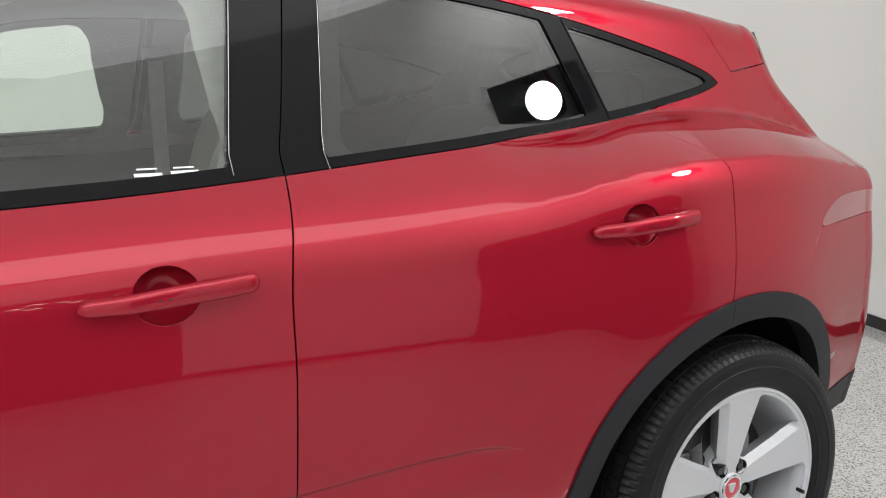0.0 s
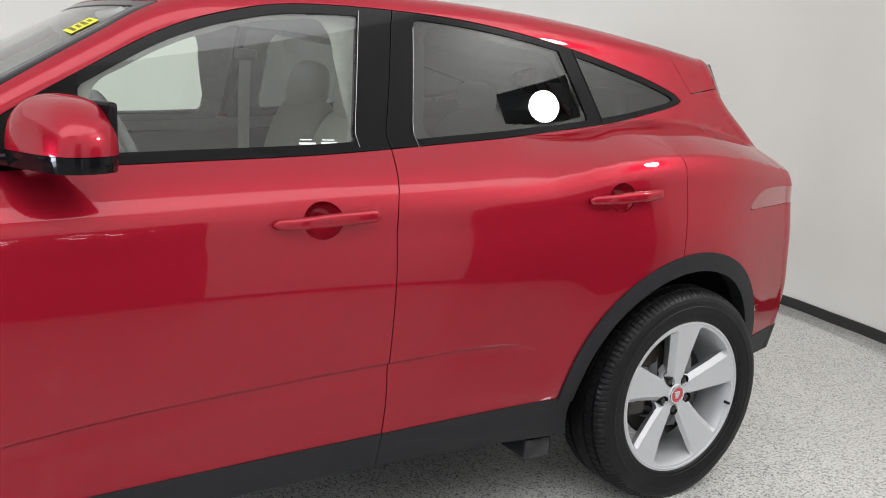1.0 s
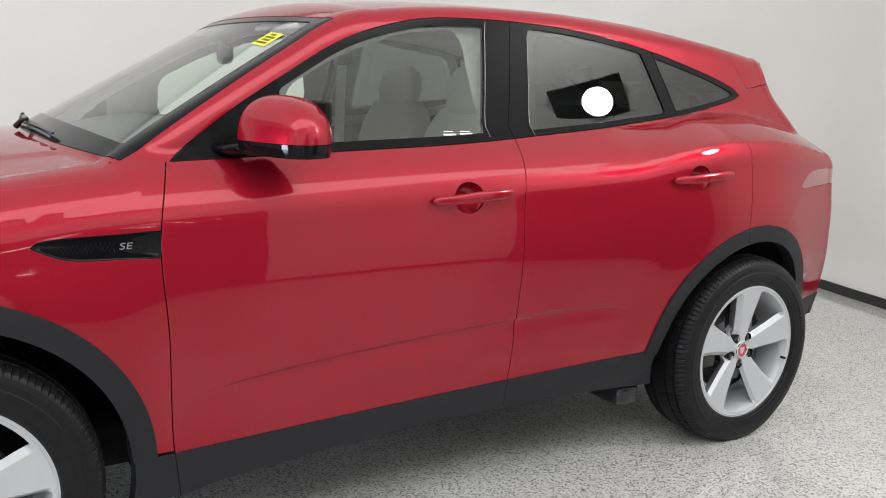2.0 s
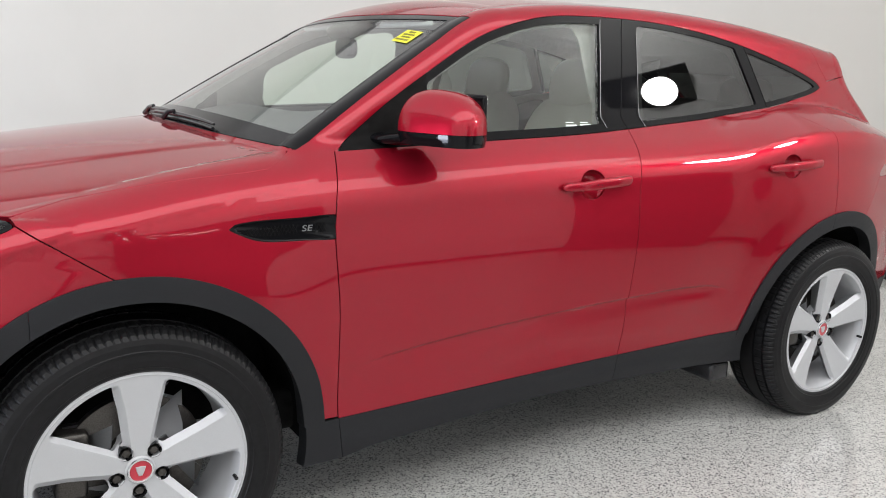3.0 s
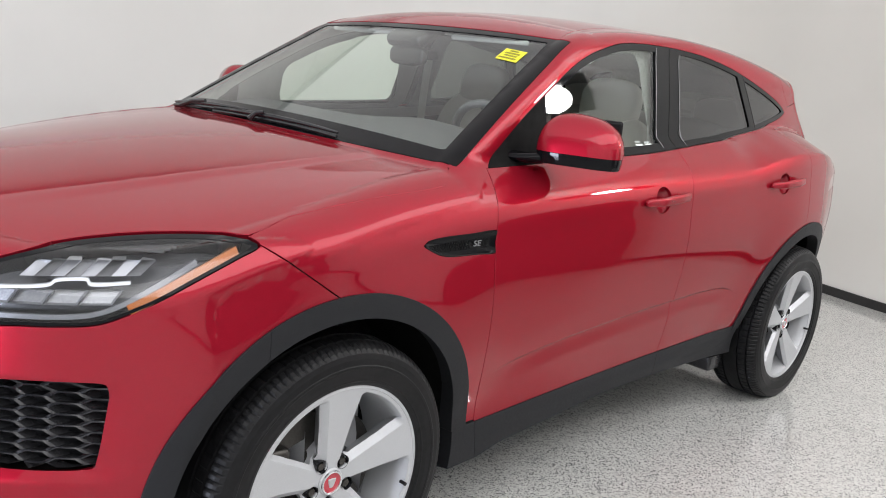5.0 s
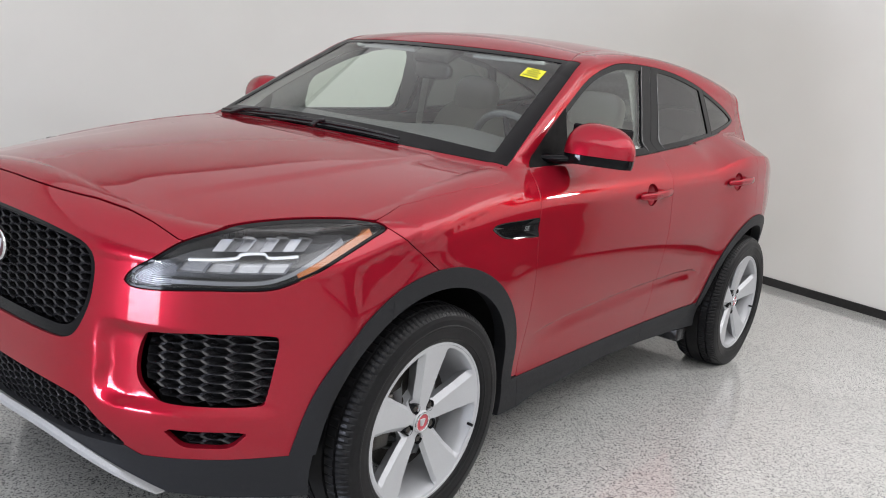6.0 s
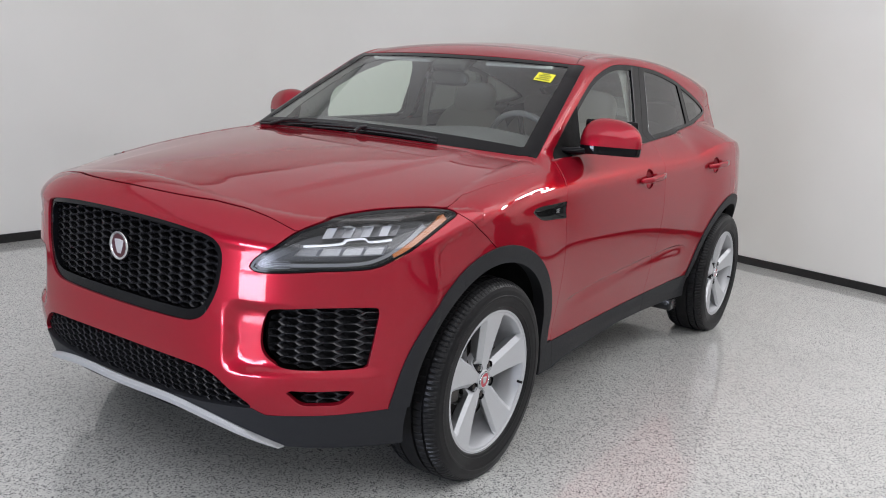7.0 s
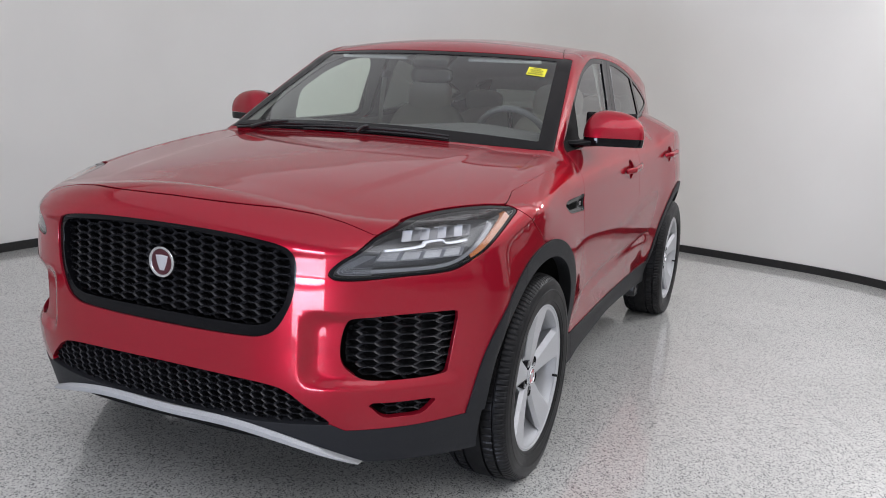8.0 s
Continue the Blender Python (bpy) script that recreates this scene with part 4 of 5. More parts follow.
def make_wheel():
    w = new("wheel")
    w.parent = car
    tyre = tyre_mesh()
    for v in tyre.verts:
        v.co.z = max(v.co.z, -HUB)
        v.co.y *= 1 + 0.06 * max(0.0, (-v.co.z - 0.27) / 0.08) * (abs(v.co.y) > 0.1)
    part("tyre", tyre, RUBBER, w, smooth=False)
    part("rim", lathe([(0.259, -0.104), (0.2655, -0.109), (0.2695, -0.1115), (0.2710, -0.109), (0.2710, -0.102), (0.258, -0.098), (0.248, -0.086), (0.240, -0.06), (0.231, 0.02), (0.238, 0.08), (0.258, 0.10), (0.254, 0.10), (0.232, 0.078), (0.226, 0.02), (0.235, -0.06), (0.242, -0.094), (0.252, -0.106)], 96, True), ALLOY, w)
    p, t, nrm = spoke_face()
    sheet_object("spokes", p, t, nrm, ALLOY, w)
    for k in range(5):
        ang = math.pi / 2 + (k + 0.5) * 2 * math.pi / 5
        at = Matrix.Translation((0.056 * math.cos(ang), 0, 0.056 * math.sin(ang)))
        part("nut_well", moved(lathe([(0.0177, -0.0775), (0.0168, -0.056), (0.001, -0.055), (0.001, -0.054), (0.0180, -0.054)], 20, True), at), SATIN_BLACK, w)
        part("wheel_nut", moved(lathe([(0.0125, -0.054), (0.0125, -0.070), (0.0100, -0.074), (0.001, -0.0745)], 6), at), STEEL, w)
    part("hub_cap", lathe([(0.036, -0.060), (0.036, -0.077), (0.033, -0.0795), (0.001, -0.080)], 48), ALLOY, w)
    shaped_badge(w, BADGE_RED, 0.0315, -0.0805, size=0.72)
    part("valve_stem", moved(tube([(0, -0.092, 0), (0, -0.112, 0)], 0.005), Matrix.Translation((0.236 * math.cos(radians(-12)), 0, 0.236 * math.sin(radians(-12))))), SATIN_BLACK, w)
    part("brake_disc", lathe([(0.172, 0.0), (0.172, -0.022), (0.169, -0.024), (0.085, -0.024), (0.08, -0.040), (0.03, -0.042), (0.03, 0.0)], 72, True), STEEL, w)
    cal = box(0.075, 0.085, 0.17, 0.014)
    part("brake_caliper", moved(cal, Matrix.Translation((-0.150, -0.014, 0.02))), STEEL, w)
    return w


def spun(w, m, spin):
    """Puts a wheel at m and turns it by spin, with the flat of its tyre kept on the floor."""
    w.matrix_basis = m @ pose(0, 0, 0, 0, spin, 0)
    for ob in w.children:
        if ob.name.startswith("tyre"):
            ob.matrix_basis = pose(0, 0, 0, 0, -spin, 0)


wheel = make_wheel()
for x, y, turn, spin in ((WHEELBASE, -0.8125, 0, 2), (0.0, 0.8125, 180, -20), (WHEELBASE, 0.8125, 180, 13)):
    spun(copy_thing(wheel, Matrix()), pose(x, y, HUB, 0, 0, turn), spin)
spun(wheel, pose(0, -0.8125, HUB), 3)

# wheel wells, floor pan and sills inside
for ax in (0.0, WHEELBASE):
    for y in (-1, 1):
        bm = bmesh.new()
        n, rad = 40, 0.452
        rows = []
        ang = np.linspace(radians(-6), radians(186), n)
        edge = np.abs(on_side(ax + 0.475 * np.cos(ang), np.maximum(AXLE + 0.475 * np.sin(ang), 0.33), 0.012)[:, 1])
        for w in (edge, edge * 0 + 0.55):
            rows.append([bm.verts.new((ax + rad * math.cos(a), y * k, AXLE + rad * math.sin(a))) for a, k in zip(ang, w)])
        for i in range(n - 1):
            bm.faces.new((rows[0][i], rows[0][i + 1], rows[1][i + 1], rows[1][i]))
        bm.faces.new(rows[1])
        part("wheel_well", bm, DEEP_BLACK, car)
part("floor_pan", moved(box(2.0, 1.5, 0.12, 0.03), Matrix.Translation((1.34, 0, 0.37))), DEEP_BLACK, car)
part("engine_tray", moved(box(0.85, 1.05, 0.10, 0.03), Matrix.Translation((-0.22, 0, 0.30))), DEEP_BLACK, car)
part("rear_tray", moved(box(1.0, 1.05, 0.14, 0.03), Matrix.Translation((2.85, 0, 0.34))), DEEP_BLACK, car)
for y in (-1, 1):
    part("sill_inner", moved(box(1.78, 0.16, 0.06, 0.02), Matrix.Translation((1.34, y * 0.73, 0.345))), DEEP_BLACK, car)
    part("rear_air_guide", moved(box(0.10, 0.26, 0.07, 0.012), Matrix.Translation((2.16, y * 0.70, 0.235))), SATIN_BLACK, car)

# ---- nose: grilles, lamps, lip ----
def honeycomb(inside, bounds, cw, ch, depth, deep, fill, place_at):
    """Walls of wide hexagonal cells that fill an area of the nose."""
    y0, y1, z0, z1 = bounds
    cells = []
    for i in range(int((y1 - y0) / (0.75 * cw)) + 2):
        for j in range(int((z1 - z0) / ch) + 2):
            cells.append((y0 + i * 0.75 * cw, z0 + (j + 0.5 * (i % 2)) * ch))
    c = np.array(cells)
    hexa = np.array(((0.5, 0), (0.25, 0.5), (-0.25, 0.5), (-0.5, 0), (-0.25, -0.5), (0.25, -0.5))) * (cw, ch)
    test = lambda q: inside(np.column_stack([np.zeros(len(q)), np.abs(q[:, 0]), q[:, 1]]))
    c = c[test(c) < 0.004]
    verts, faces = [], []
    flat = []
    for k in (1.0, fill):
        q = (c[:, None] + hexa[None] * k).reshape(-1, 2)
        mid = np.repeat(c, 6, 0)
        lo, hi = np.zeros(len(q)), np.ones(len(q))
        out = test(q) > 0
        for _ in range(12):
            m = (lo + hi) / 2
            bad = test(mid + (q - mid) * m[:, None]) > 0
            hi, lo = np.where(bad, m, hi), np.where(bad, lo, m)
        flat.append(np.where(out[:, None], mid + (q - mid) * lo[:, None], q))
    flat.append(flat[1])
    n = len(c) * 6
    p = np.concatenate([place_at(flat[0][:, 0], flat[0][:, 1], depth + 0.004), place_at(flat[1][:, 0], flat[1][:, 1], depth), place_at(flat[2][:, 0], flat[2][:, 1], depth + deep)])
    base = np.arange(n)
    nxt = base - base % 6 + (base % 6 + 1) % 6
    f = np.concatenate([np.stack([base, nxt, n + nxt, n + base], 1), np.stack([n + base, n + nxt, 2 * n + nxt, 2 * n + base], 1)])
    bm = bmesh.new()
    vs = [bm.verts.new(v) for v in p]
    for q in f:
        try:
            bm.faces.new([vs[i] for i in q])
        except ValueError:
            pass
    return bm


def flipped(bm):
    """The mirror image across the car's middle plane."""
    bmesh.ops.transform(bm, matrix=Matrix.Diagonal((1, -1, 1, 1)), verts=bm.verts)
    return bm


grille = new("grille")
grille.parent = car
panel("grille_surround", GLOSS_BLACK, grille, [(maw, -0.0015), non(inner_maw)], "across", depth=0.008, deep=0.03, lean=-0.004, label="gloss black grille surround")
part("grille_mesh", honeycomb(inner_maw, (-0.45, 0.45, 0.64, 0.90), 0.066, 0.0228, 0.022, 0.03, 0.80, on_nose), SATIN_BLACK, grille, "black honeycomb grille")
panel("grille_backing", DEEP_BLACK, grille, [(maw, 0.01)], "across", depth=0.075, deep=0)
face = on_nose([0.0], [0.79], 0.0)[0]
badge = new("badge")
badge.parent = grille
shaped_badge(badge, BURGUNDY, 0.047, 0.0, size=0.9)
badge.matrix_basis = pose(float(face[0]) + 0.002, 0, 0.79, 0, 0, -90)

lower = new("lower_grille")
lower.parent = car
part("grille_mesh", honeycomb(mouth, (-0.56, 0.56, 0.33, 0.50), 0.050, 0.0215, 0.012, 0.025, 0.80, on_nose), SATIN_BLACK, lower)
panel("grille_backing", DEEP_BLACK, lower, [(mouth, 0.008)], "across", depth=0.05, deep=0)
for y in (-1, 1):
    for nm, hole, bounds, cw, ch in (("side_grille", fog, (-0.84, -0.55, 0.49, 0.72), 0.058, 0.024), ("side_vent", slot, (-0.80, -0.63, 0.38, 0.45), 0.052, 0.022)):
        g = new(nm)
        g.parent = car
        bm = honeycomb(hole, bounds, cw, ch, 0.028, 0.03, 0.82, on_nose)
        part("grille_mesh", flipped(bm) if y > 0 else bm, SATIN_BLACK, g)
for nm, hole in (("side_grille_backing", fog), ("side_vent_backing", slot)):
    panel(nm, DEEP_BLACK, car, [(hole, 0.006)], depth=0.065, deep=0)

# silver lip under the mouth
ys = np.linspace(-0.61, 0.61, 61)
zs = curve(np.abs(ys), LIP_Y, LIP_Z)
bm = bmesh.new()
rings = []
for y, z in zip(ys, zs):
    x = -0.850 + 0.02 * abs(y) + 0.60 * y ** 4 + (0.34 - z) * 0.35
    h = 0.013 * (1 - (abs(y) / 0.62) ** 6) + 0.002
    rings.append([bm.verts.new(v) for v in ((x + 0.05, y, z + h * 0.6), (x + 0.004, y, z + h), (x - 0.006, y, z + 0.3 * h), (x - 0.002, y, z - 0.8 * h), (x + 0.05, y, z - h))])
for a, b in zip(rings, rings[1:]):
    for k in range(5):
        bm.faces.new((a[k], a[(k + 1) % 5], b[(k + 1) % 5], b[k]))
bm.faces.new(rings[0])
bm.faces.new(rings[-1])
part("front_lip", bm, LIP_SILVER, car, "silver painted front lip")

# headlamps
def lamp_strip(line, width, depth, thick):
    """A ribbon inside the headlamp along (distance, height) points."""
    q = outline(line, False, 6)
    d = np.gradient(q, axis=0)
    d /= np.linalg.norm(d, axis=1)[:, None]
    side = np.column_stack([-d[:, 1], d[:, 0]]) * width / 2
    a, b = on_lamp(*(q + side).T, depth), on_lamp(*(q - side).T, depth)
    c, e = on_lamp(*(q + side).T, depth + thick), on_lamp(*(q - side).T, depth + thick)
    bm = bmesh.new()
    rows = [[bm.verts.new(v) for v in row] for row in (a, b, e, c)]
    for i in range(len(q) - 1):
        for k in range(4):
            bm.faces.new((rows[k][i], rows[k][i + 1], rows[(k + 1) % 4][i + 1], rows[(k + 1) % 4][i]))
    for i in (0, -1):
        bm.faces.new([rows[k][i] for k in range(4)])
    return bm


def lamp_block(corners, depth, thick):
    """A cut block inside the headlamp from four (distance, height) corners."""
    c = np.array(corners)
    a, b = on_lamp(*c.T, depth), on_lamp(*(c.mean(0) + (c - c.mean(0)) * 0.88).T, depth + thick)
    bm = bmesh.new()
    hi, lo = [bm.verts.new(v) for v in a], [bm.verts.new(v) for v in b]
    bm.faces.new(lo)
    for i in range(4):
        bm.faces.new((hi[i], hi[(i + 1) % 4], lo[(i + 1) % 4], lo[i]))
    return bm


lamps = {}
for y in (-1, 1):
    lamps[y] = new("headlight")
    lamps[y].parent = car
    side = (lambda b: b) if y < 0 else flipped
    h = lamps[y]
    part("amber_reflector", side(lamp_strip(((0.395, 0.855), (0.46, 0.889), (0.53, 0.925), (0.612, 0.964)), 0.020, 0.008, 0.008)), AMBER, h, "amber side reflector")
    part("light_guide", side(lamp_strip(((0.060, 0.820), (0.16, 0.826), (0.29, 0.834), (0.355, 0.850), (0.44, 0.895), (0.53, 0.945)), 0.010, 0.018, 0.008)), GUIDE, h)
    part("light_bar", side(lamp_strip(((0.135, 0.882), (0.20, 0.887), (0.245, 0.893), (0.262, 0.902), (0.312, 0.906), (0.328, 0.898), (0.405, 0.905)), 0.0052, 0.012, 0.008)), DRL, h, "bright white light bar")
    # nested loops at the tip
    for k in range(5):
        g = 0.0065 * k
        part("tip_loop", side(lamp_strip(((0.100, 0.815 + 0.75 * g), (0.055, 0.812 + 0.8 * g), (0.022 + 1.2 * g, 0.816 + 0.7 * g), (0.030 + 1.4 * g, 0.834 + 0.35 * g), (0.088 + 0.9 * g, 0.874 - 0.1 * g)), 0.0014, 0.011, 0.005)), GUIDE, h)
    # lower row: four cells side by side in a pale tray
    for k in range(4):
        s0 = 0.108 + 0.064 * k
        z0 = 0.850 + 0.0032 * k
        part("lamp_cell", side(lamp_block(((s0, z0), (s0 + 0.063, z0 + 0.003), (s0 + 0.083, z0 + 0.031), (s0 + 0.020, z0 + 0.028)), 0.015, 0.014)), CELL, h)
    # upper row: bright reflector of upright facets
    for k in range(8):
        s0 = 0.190 + 0.028 * k
        z0 = 0.9035 + 0.0015 * k
        part("main_reflector", side(lamp_block(((s0, z0), (s0 + 0.027, z0 + 0.0015), (s0 + 0.055, z0 + 0.026), (s0 + 0.028, z0 + 0.0255)), 0.015, 0.004 + 0.003 * (k % 3))), (REFLECTOR, CELL, REFLECTOR, CELL)[k % 4], h)
    for k in range(9):
        z = 0.939 + 0.0034 * k
        part("eyebrow_rib", side(lamp_strip(((0.20 + 0.024 * k, z), (0.34 + 0.012 * k, z + 0.008), (0.47 + 0.012 * k, z + 0.009)), 0.0016, 0.016, 0.004)), SMOKE, h)
panel("lamp_bezel", SMOKE, lamps, [(lamp, 0.004)], depth=0.040, deep=0)
panel("lamp_rim", GLOSS_BLACK, lamps, [(lamp, -0.0015), non(lambda p: lamp(p) + 0.007)], depth=0.002, deep=0.036)
panel("lens", LENS, lamps, [(lamp, -0.0015)], depth=0.003, deep=0)
for ob in car.children_recursive:
    if ob.name.startswith("lens"):
        ob.visible_shadow = False

# ---- fittings on the body ----
def loft(rings, cap=True):
    bm = bmesh.new()
    vs = [[bm.verts.new(p) for p in r] for r in rings]
    n = len(vs[0])
    for a, b in zip(vs, vs[1:]):
        for k in range(n):
            bm.faces.new((a[k], a[(k + 1) % n], b[(k + 1) % n], b[k]))
    if cap:
        bm.faces.new(vs[0])
        bm.faces.new(vs[-1])
    return bm


def handle_grip(x0, z0, x1, z1):
    rings = []
    for u in np.sort(np.concatenate([np.linspace(0, 1, 25), (0.012, 0.025, 0.985, 0.993)])):
        x, z = x0 + (x1 - x0) * u, z0 + (z1 - z0) * u + 0.002 * math.sin(math.pi * u)
        foot = on_side([x], [z])[0]
        off = 0.010 + 0.022 * float(step(u, 0.0, 0.3)) - 0.010 * float(step(u, 0.7, 1.0))
        end = min(1.0, (u + 0.004) / 0.05, (1.004 - u) / 0.03) ** 0.5
        hz, hy = (0.0128 + 0.0035 * float(step(u, 0, 0.5))) * max(end, 0.3), 0.0105 * max(end, 0.4)
        rings.append([(x, foot[1] - off + hy * abs(math.cos(a)) ** 0.7 * math.copysign(1, math.cos(a)), z + hz * abs(math.sin(a)) ** 0.8 * math.copysign(1, math.sin(a))) for a in np.linspace(0, 2 * math.pi, 20, endpoint=False)])
    return loft(rings)


def handle_cup(cx, cz, a, b):
    rings = []
    for r in np.linspace(1.04, 0.04, 12):
        ang = np.linspace(0, 2 * math.pi, 40, endpoint=False)
        d = 0.008 + 0.042 * (1 - min(r, 1.0) ** 3)
        rings.append([tuple(q) for q in on_side(cx + a * r * np.cos(ang), cz + b * r * np.sin(ang), d)])
    return loft(rings, False)


for y in (-1, 1):
    side = (lambda b: b) if y < 0 else flipped
    for kind, cup, grip in (("front_door", CUPS[0], (1.262, 0.994, 1.532, 1.010)), ("rear_door", CUPS[1], (2.212, 1.025, 2.474, 1.042))):
        part("handle_cup", side(handle_cup(*cup)), PAINT, doors[kind, y])
        h = part("door_handle", side(handle_grip(*grip)), PAINT, doors[kind, y], "body-coloured pull handle")
        x, z = grip[0] + 0.196, grip[1] + (grip[3] - grip[1]) * 0.75
        foot = on_side([x], [z])[0]
        for du in (0.112, 0.128):
            foot2 = on_side([grip[0] + du], [grip[1] + 0.008])[0]
            part("sensor_dot", side(moved(blob(0.0022, 0.0012, 0.0018, 2), Matrix.Translation((grip[0] + du, foot2[1] - 0.0425, grip[1] + 0.009)))), SATIN_BLACK, h)
        part("seam_line", side(moved(box(0.0015, 0.002, 0.026, 0), Matrix.Translation((x, foot[1] - 0.0385, z)))), SATIN_BLACK, h)
    # vent behind the front wheel
    vent = new("wing_vent")
    vent.parent = car
    VENT = ((0.224, 0.943), (0.28, 0.953), (0.40, 0.955), (0.520, 0.953), (0.520, 0.897), (0.42, 0.897), (0.31, 0.903), (0.25, 0.923))
    q = outline(VENT, steps=4)
    c = q.mean(0)
    rings = [[tuple(v) for v in on_side(*(c + (q - c) * k).T, d)] for k, d in ((1.0, 0.010), (1.0, 0.002), (0.99, 0.0005), (0.90, 0.0015), (0.86, 0.005), (0.05, 0.006))]
    part("vent_frame", side(loft(rings, False)), GLOSS_BLACK, vent)
    for k in range(22):
        x = 0.268 + 0.010 * k
        if 0.40 < x < 0.452:
            continue
        for s in (-1, 1):
            h = 0.0085 + 0.004 * step(x, 0.26, 0.36)
            a, b = on_side([x - s * 0.007, x + s * 0.007], [0.926 - float(h), 0.926 + float(h)], 0.0045)
            part("vent_mesh", side(tube([a, b], 0.0009, 5)), DEEP_BLACK, vent)
    # mirror
    m = new("door_mirror")
    m.parent = car
    sweep = Matrix.Translation((0.822, -0.918, 1.205)) @ Matrix.Rotation(radians(24), 4, "Z")

    def shell(z0, z1, sx, sy, sz, e):
        bm = blob(sx, sy, sz, e)
        bmesh.ops.translate(bm, vec=(0, 0, -0.036), verts=bm.verts)
        for cut_z, inner in ((z0, True), (z1, False)):
            bmesh.ops.bisect_plane(bm, geom=bm.verts[:] + bm.edges[:] + bm.faces[:], plane_co=(0, 0, cut_z), plane_no=(0, 0, 1), clear_inner=inner, clear_outer=not inner)
        bmesh.ops.holes_fill(bm, edges=[k for k in bm.edges if k.is_boundary])
        for v in bm.verts:
            v.co.x = min(v.co.x, 0.060)
            v.co.z += 0.010 * (v.co.y / 0.12) * max(0, v.co.z) / 0.08
            v.co.x -= 0.018 * (v.co.y / 0.12) ** 2
        return moved(bm, sweep)

    part("mirror_cap", side(shell(-0.036, 0.2, 0.088, 0.126, 0.112, 2.5)), PAINT, m, "body-coloured mirror cap")
    part("mirror_base", side(shell(-0.070, -0.0375, 0.086, 0.124, 0.090, 2.6)), GLOSS_BLACK, m, "gloss black mirror base")
    part("mirror_glass", side(moved(box(0.004, 0.19, 0.10, 0.0018, 2), sweep @ Matrix.Translation((0.050, 0.004, 0.006)))), MIRROR, m)
    part("mirror_rim", side(moved(box(0.02, 0.215, 0.122, 0.009), sweep @ Matrix.Translation((0.038, 0.003, 0.006)))), GLOSS_BLACK, m)
    part("mirror_arm", side(loft([[tuple(Vector(c) + Vector((0.034 * k * math.cos(a), 0, 0.016 * k * math.sin(a)))) for a in np.linspace(0, 2 * math.pi, 16, endpoint=False)] for c, k in (((0.700, -0.745, 1.139), 1.15), ((0.715, -0.80, 1.140), 1.05), ((0.755, -0.86, 1.148), 1.1), ((0.80, -0.90, 1.152), 1.2))])), GLOSS_BLACK, m)
    # blade at the end of the spoiler
    bm = bmesh.new()
    tri = ((3.085, 0.515, 1.452), (2.95, 0.612, 1.372), (3.075, 0.604, 1.300), (3.12, 0.55, 1.34))
    outer, inner = ([bm.verts.new((x + dx, y * (w - dw), z)) for x, w, z in tri] for dx, dw in ((0, 0), (0.012, 0.05)))
    bm.faces.new(outer)
    bm.faces.new(inner)
    for i in range(4):
        bm.faces.new((outer[i], outer[(i + 1) % 4], inner[(i + 1) % 4], inner[i]))
    part("spoiler_blade", bm, SATIN_BLACK, car, smooth=False)
    # bright line down the edge of the pillar
    q = np.linspace(1.165, 1.515, 12)
    line = on_side(1.5365 + (q - 1.15) * 0.116, q, -0.001)
    part("pane_edge", side(tube(line.tolist(), 0.0009, 6)), EDGE, doors["front_door", y])
    line = on_side(1.712 + (q - 1.15) * 0.09, q, -0.001)
    part("pane_edge", side(tube(line[:11].tolist(), 0.0009, 6)), EDGE, doors["rear_door", y])

# model letters on the vents
for y in (-1, 1):
    cu = bpy.data.curves.new("letters", "FONT")
    cu.body, cu.size, cu.extrude, cu.align_x, cu.align_y = "SE", 0.022, 0.0012, "CENTER", "CENTER"
    cu.space_character, cu.shear = 1.05, 0.15
    tmp = bpy.data.objects.new("letters", cu)
    me = bpy.data.meshes.new_from_object(tmp)
    bpy.data.objects.remove(tmp)
    me.materials.append(LETTER)
    ob = new("model_letters", me)
    foot = on_side([0.427], [0.927])[0]
    ob.parent = car
    ob.matrix_basis = pose(0.427, y * (abs(foot[1]) + 0.0015), 0.927, 90, 0, 0 if y < 0 else 180) @ Matrix.Diagonal((1.35, 1, 1, 1))

# wipers on the foot of the windscreen
for pts, pivot in ((((0.402, 0.70), (0.372, 0.50), (0.350, 0.30), (0.338, 0.08)), (0.372, 0.60)), (((0.335, 0.30), (0.328, 0.10), (0.335, -0.14), (0.352, -0.40)), (0.30, 0.02))):
    w = new("wiper")
    w.parent = car
    q = outline(pts, False, 6)
    low = on_top(q[:, 0], q[:, 1], -0.006)
    part("blade", tube(low.tolist(), 0.0055, 6), SATIN_BLACK, w)
    part("spoiler_strip", tube((low + (0.004, 0, 0.012)).tolist(), [0.004 + 0.005 * math.sin(math.pi * i / (len(low) - 1)) for i in range(len(low))], 6), SATIN_BLACK, w)
    mid = low[len(low) // 2]
    base = on_top([pivot[0]], [pivot[1]], -0.012)[0]
    part("arm", tube([base.tolist(), ((base + mid) / 2 + (0, 0, 0.02)).tolist(), (mid + (0, 0, 0.022)).tolist()], [0.010, 0.007, 0.006], 8), SATIN_BLACK, w)

# paper on the windscreen, decals on the driver's pane
def glass_patch(name, corners, lift, mat, parent, at):
    """A thin quad that lies on the glass, from corner pairs."""
    c = np.array(corners, float)
    g = [(c[0] * (1 - u) + c[1] * u) * (1 - v) + (c[3] * (1 - u) + c[2] * u) * v for v in (0, 0.5, 1) for u in (0, 0.5, 1)]
    p = at(np.array(g)[:, 0], np.array(g)[:, 1], lift)
    bm = bmesh.new()
    vs = [bm.verts.new(v) for v in p]
    for j in range(2):
        for i in range(2):
            bm.faces.new((vs[3 * j + i], vs[3 * j + i + 1], vs[3 * j + i + 4], vs[3 * j + i + 3]))
    return part(name, bm, mat, parent)


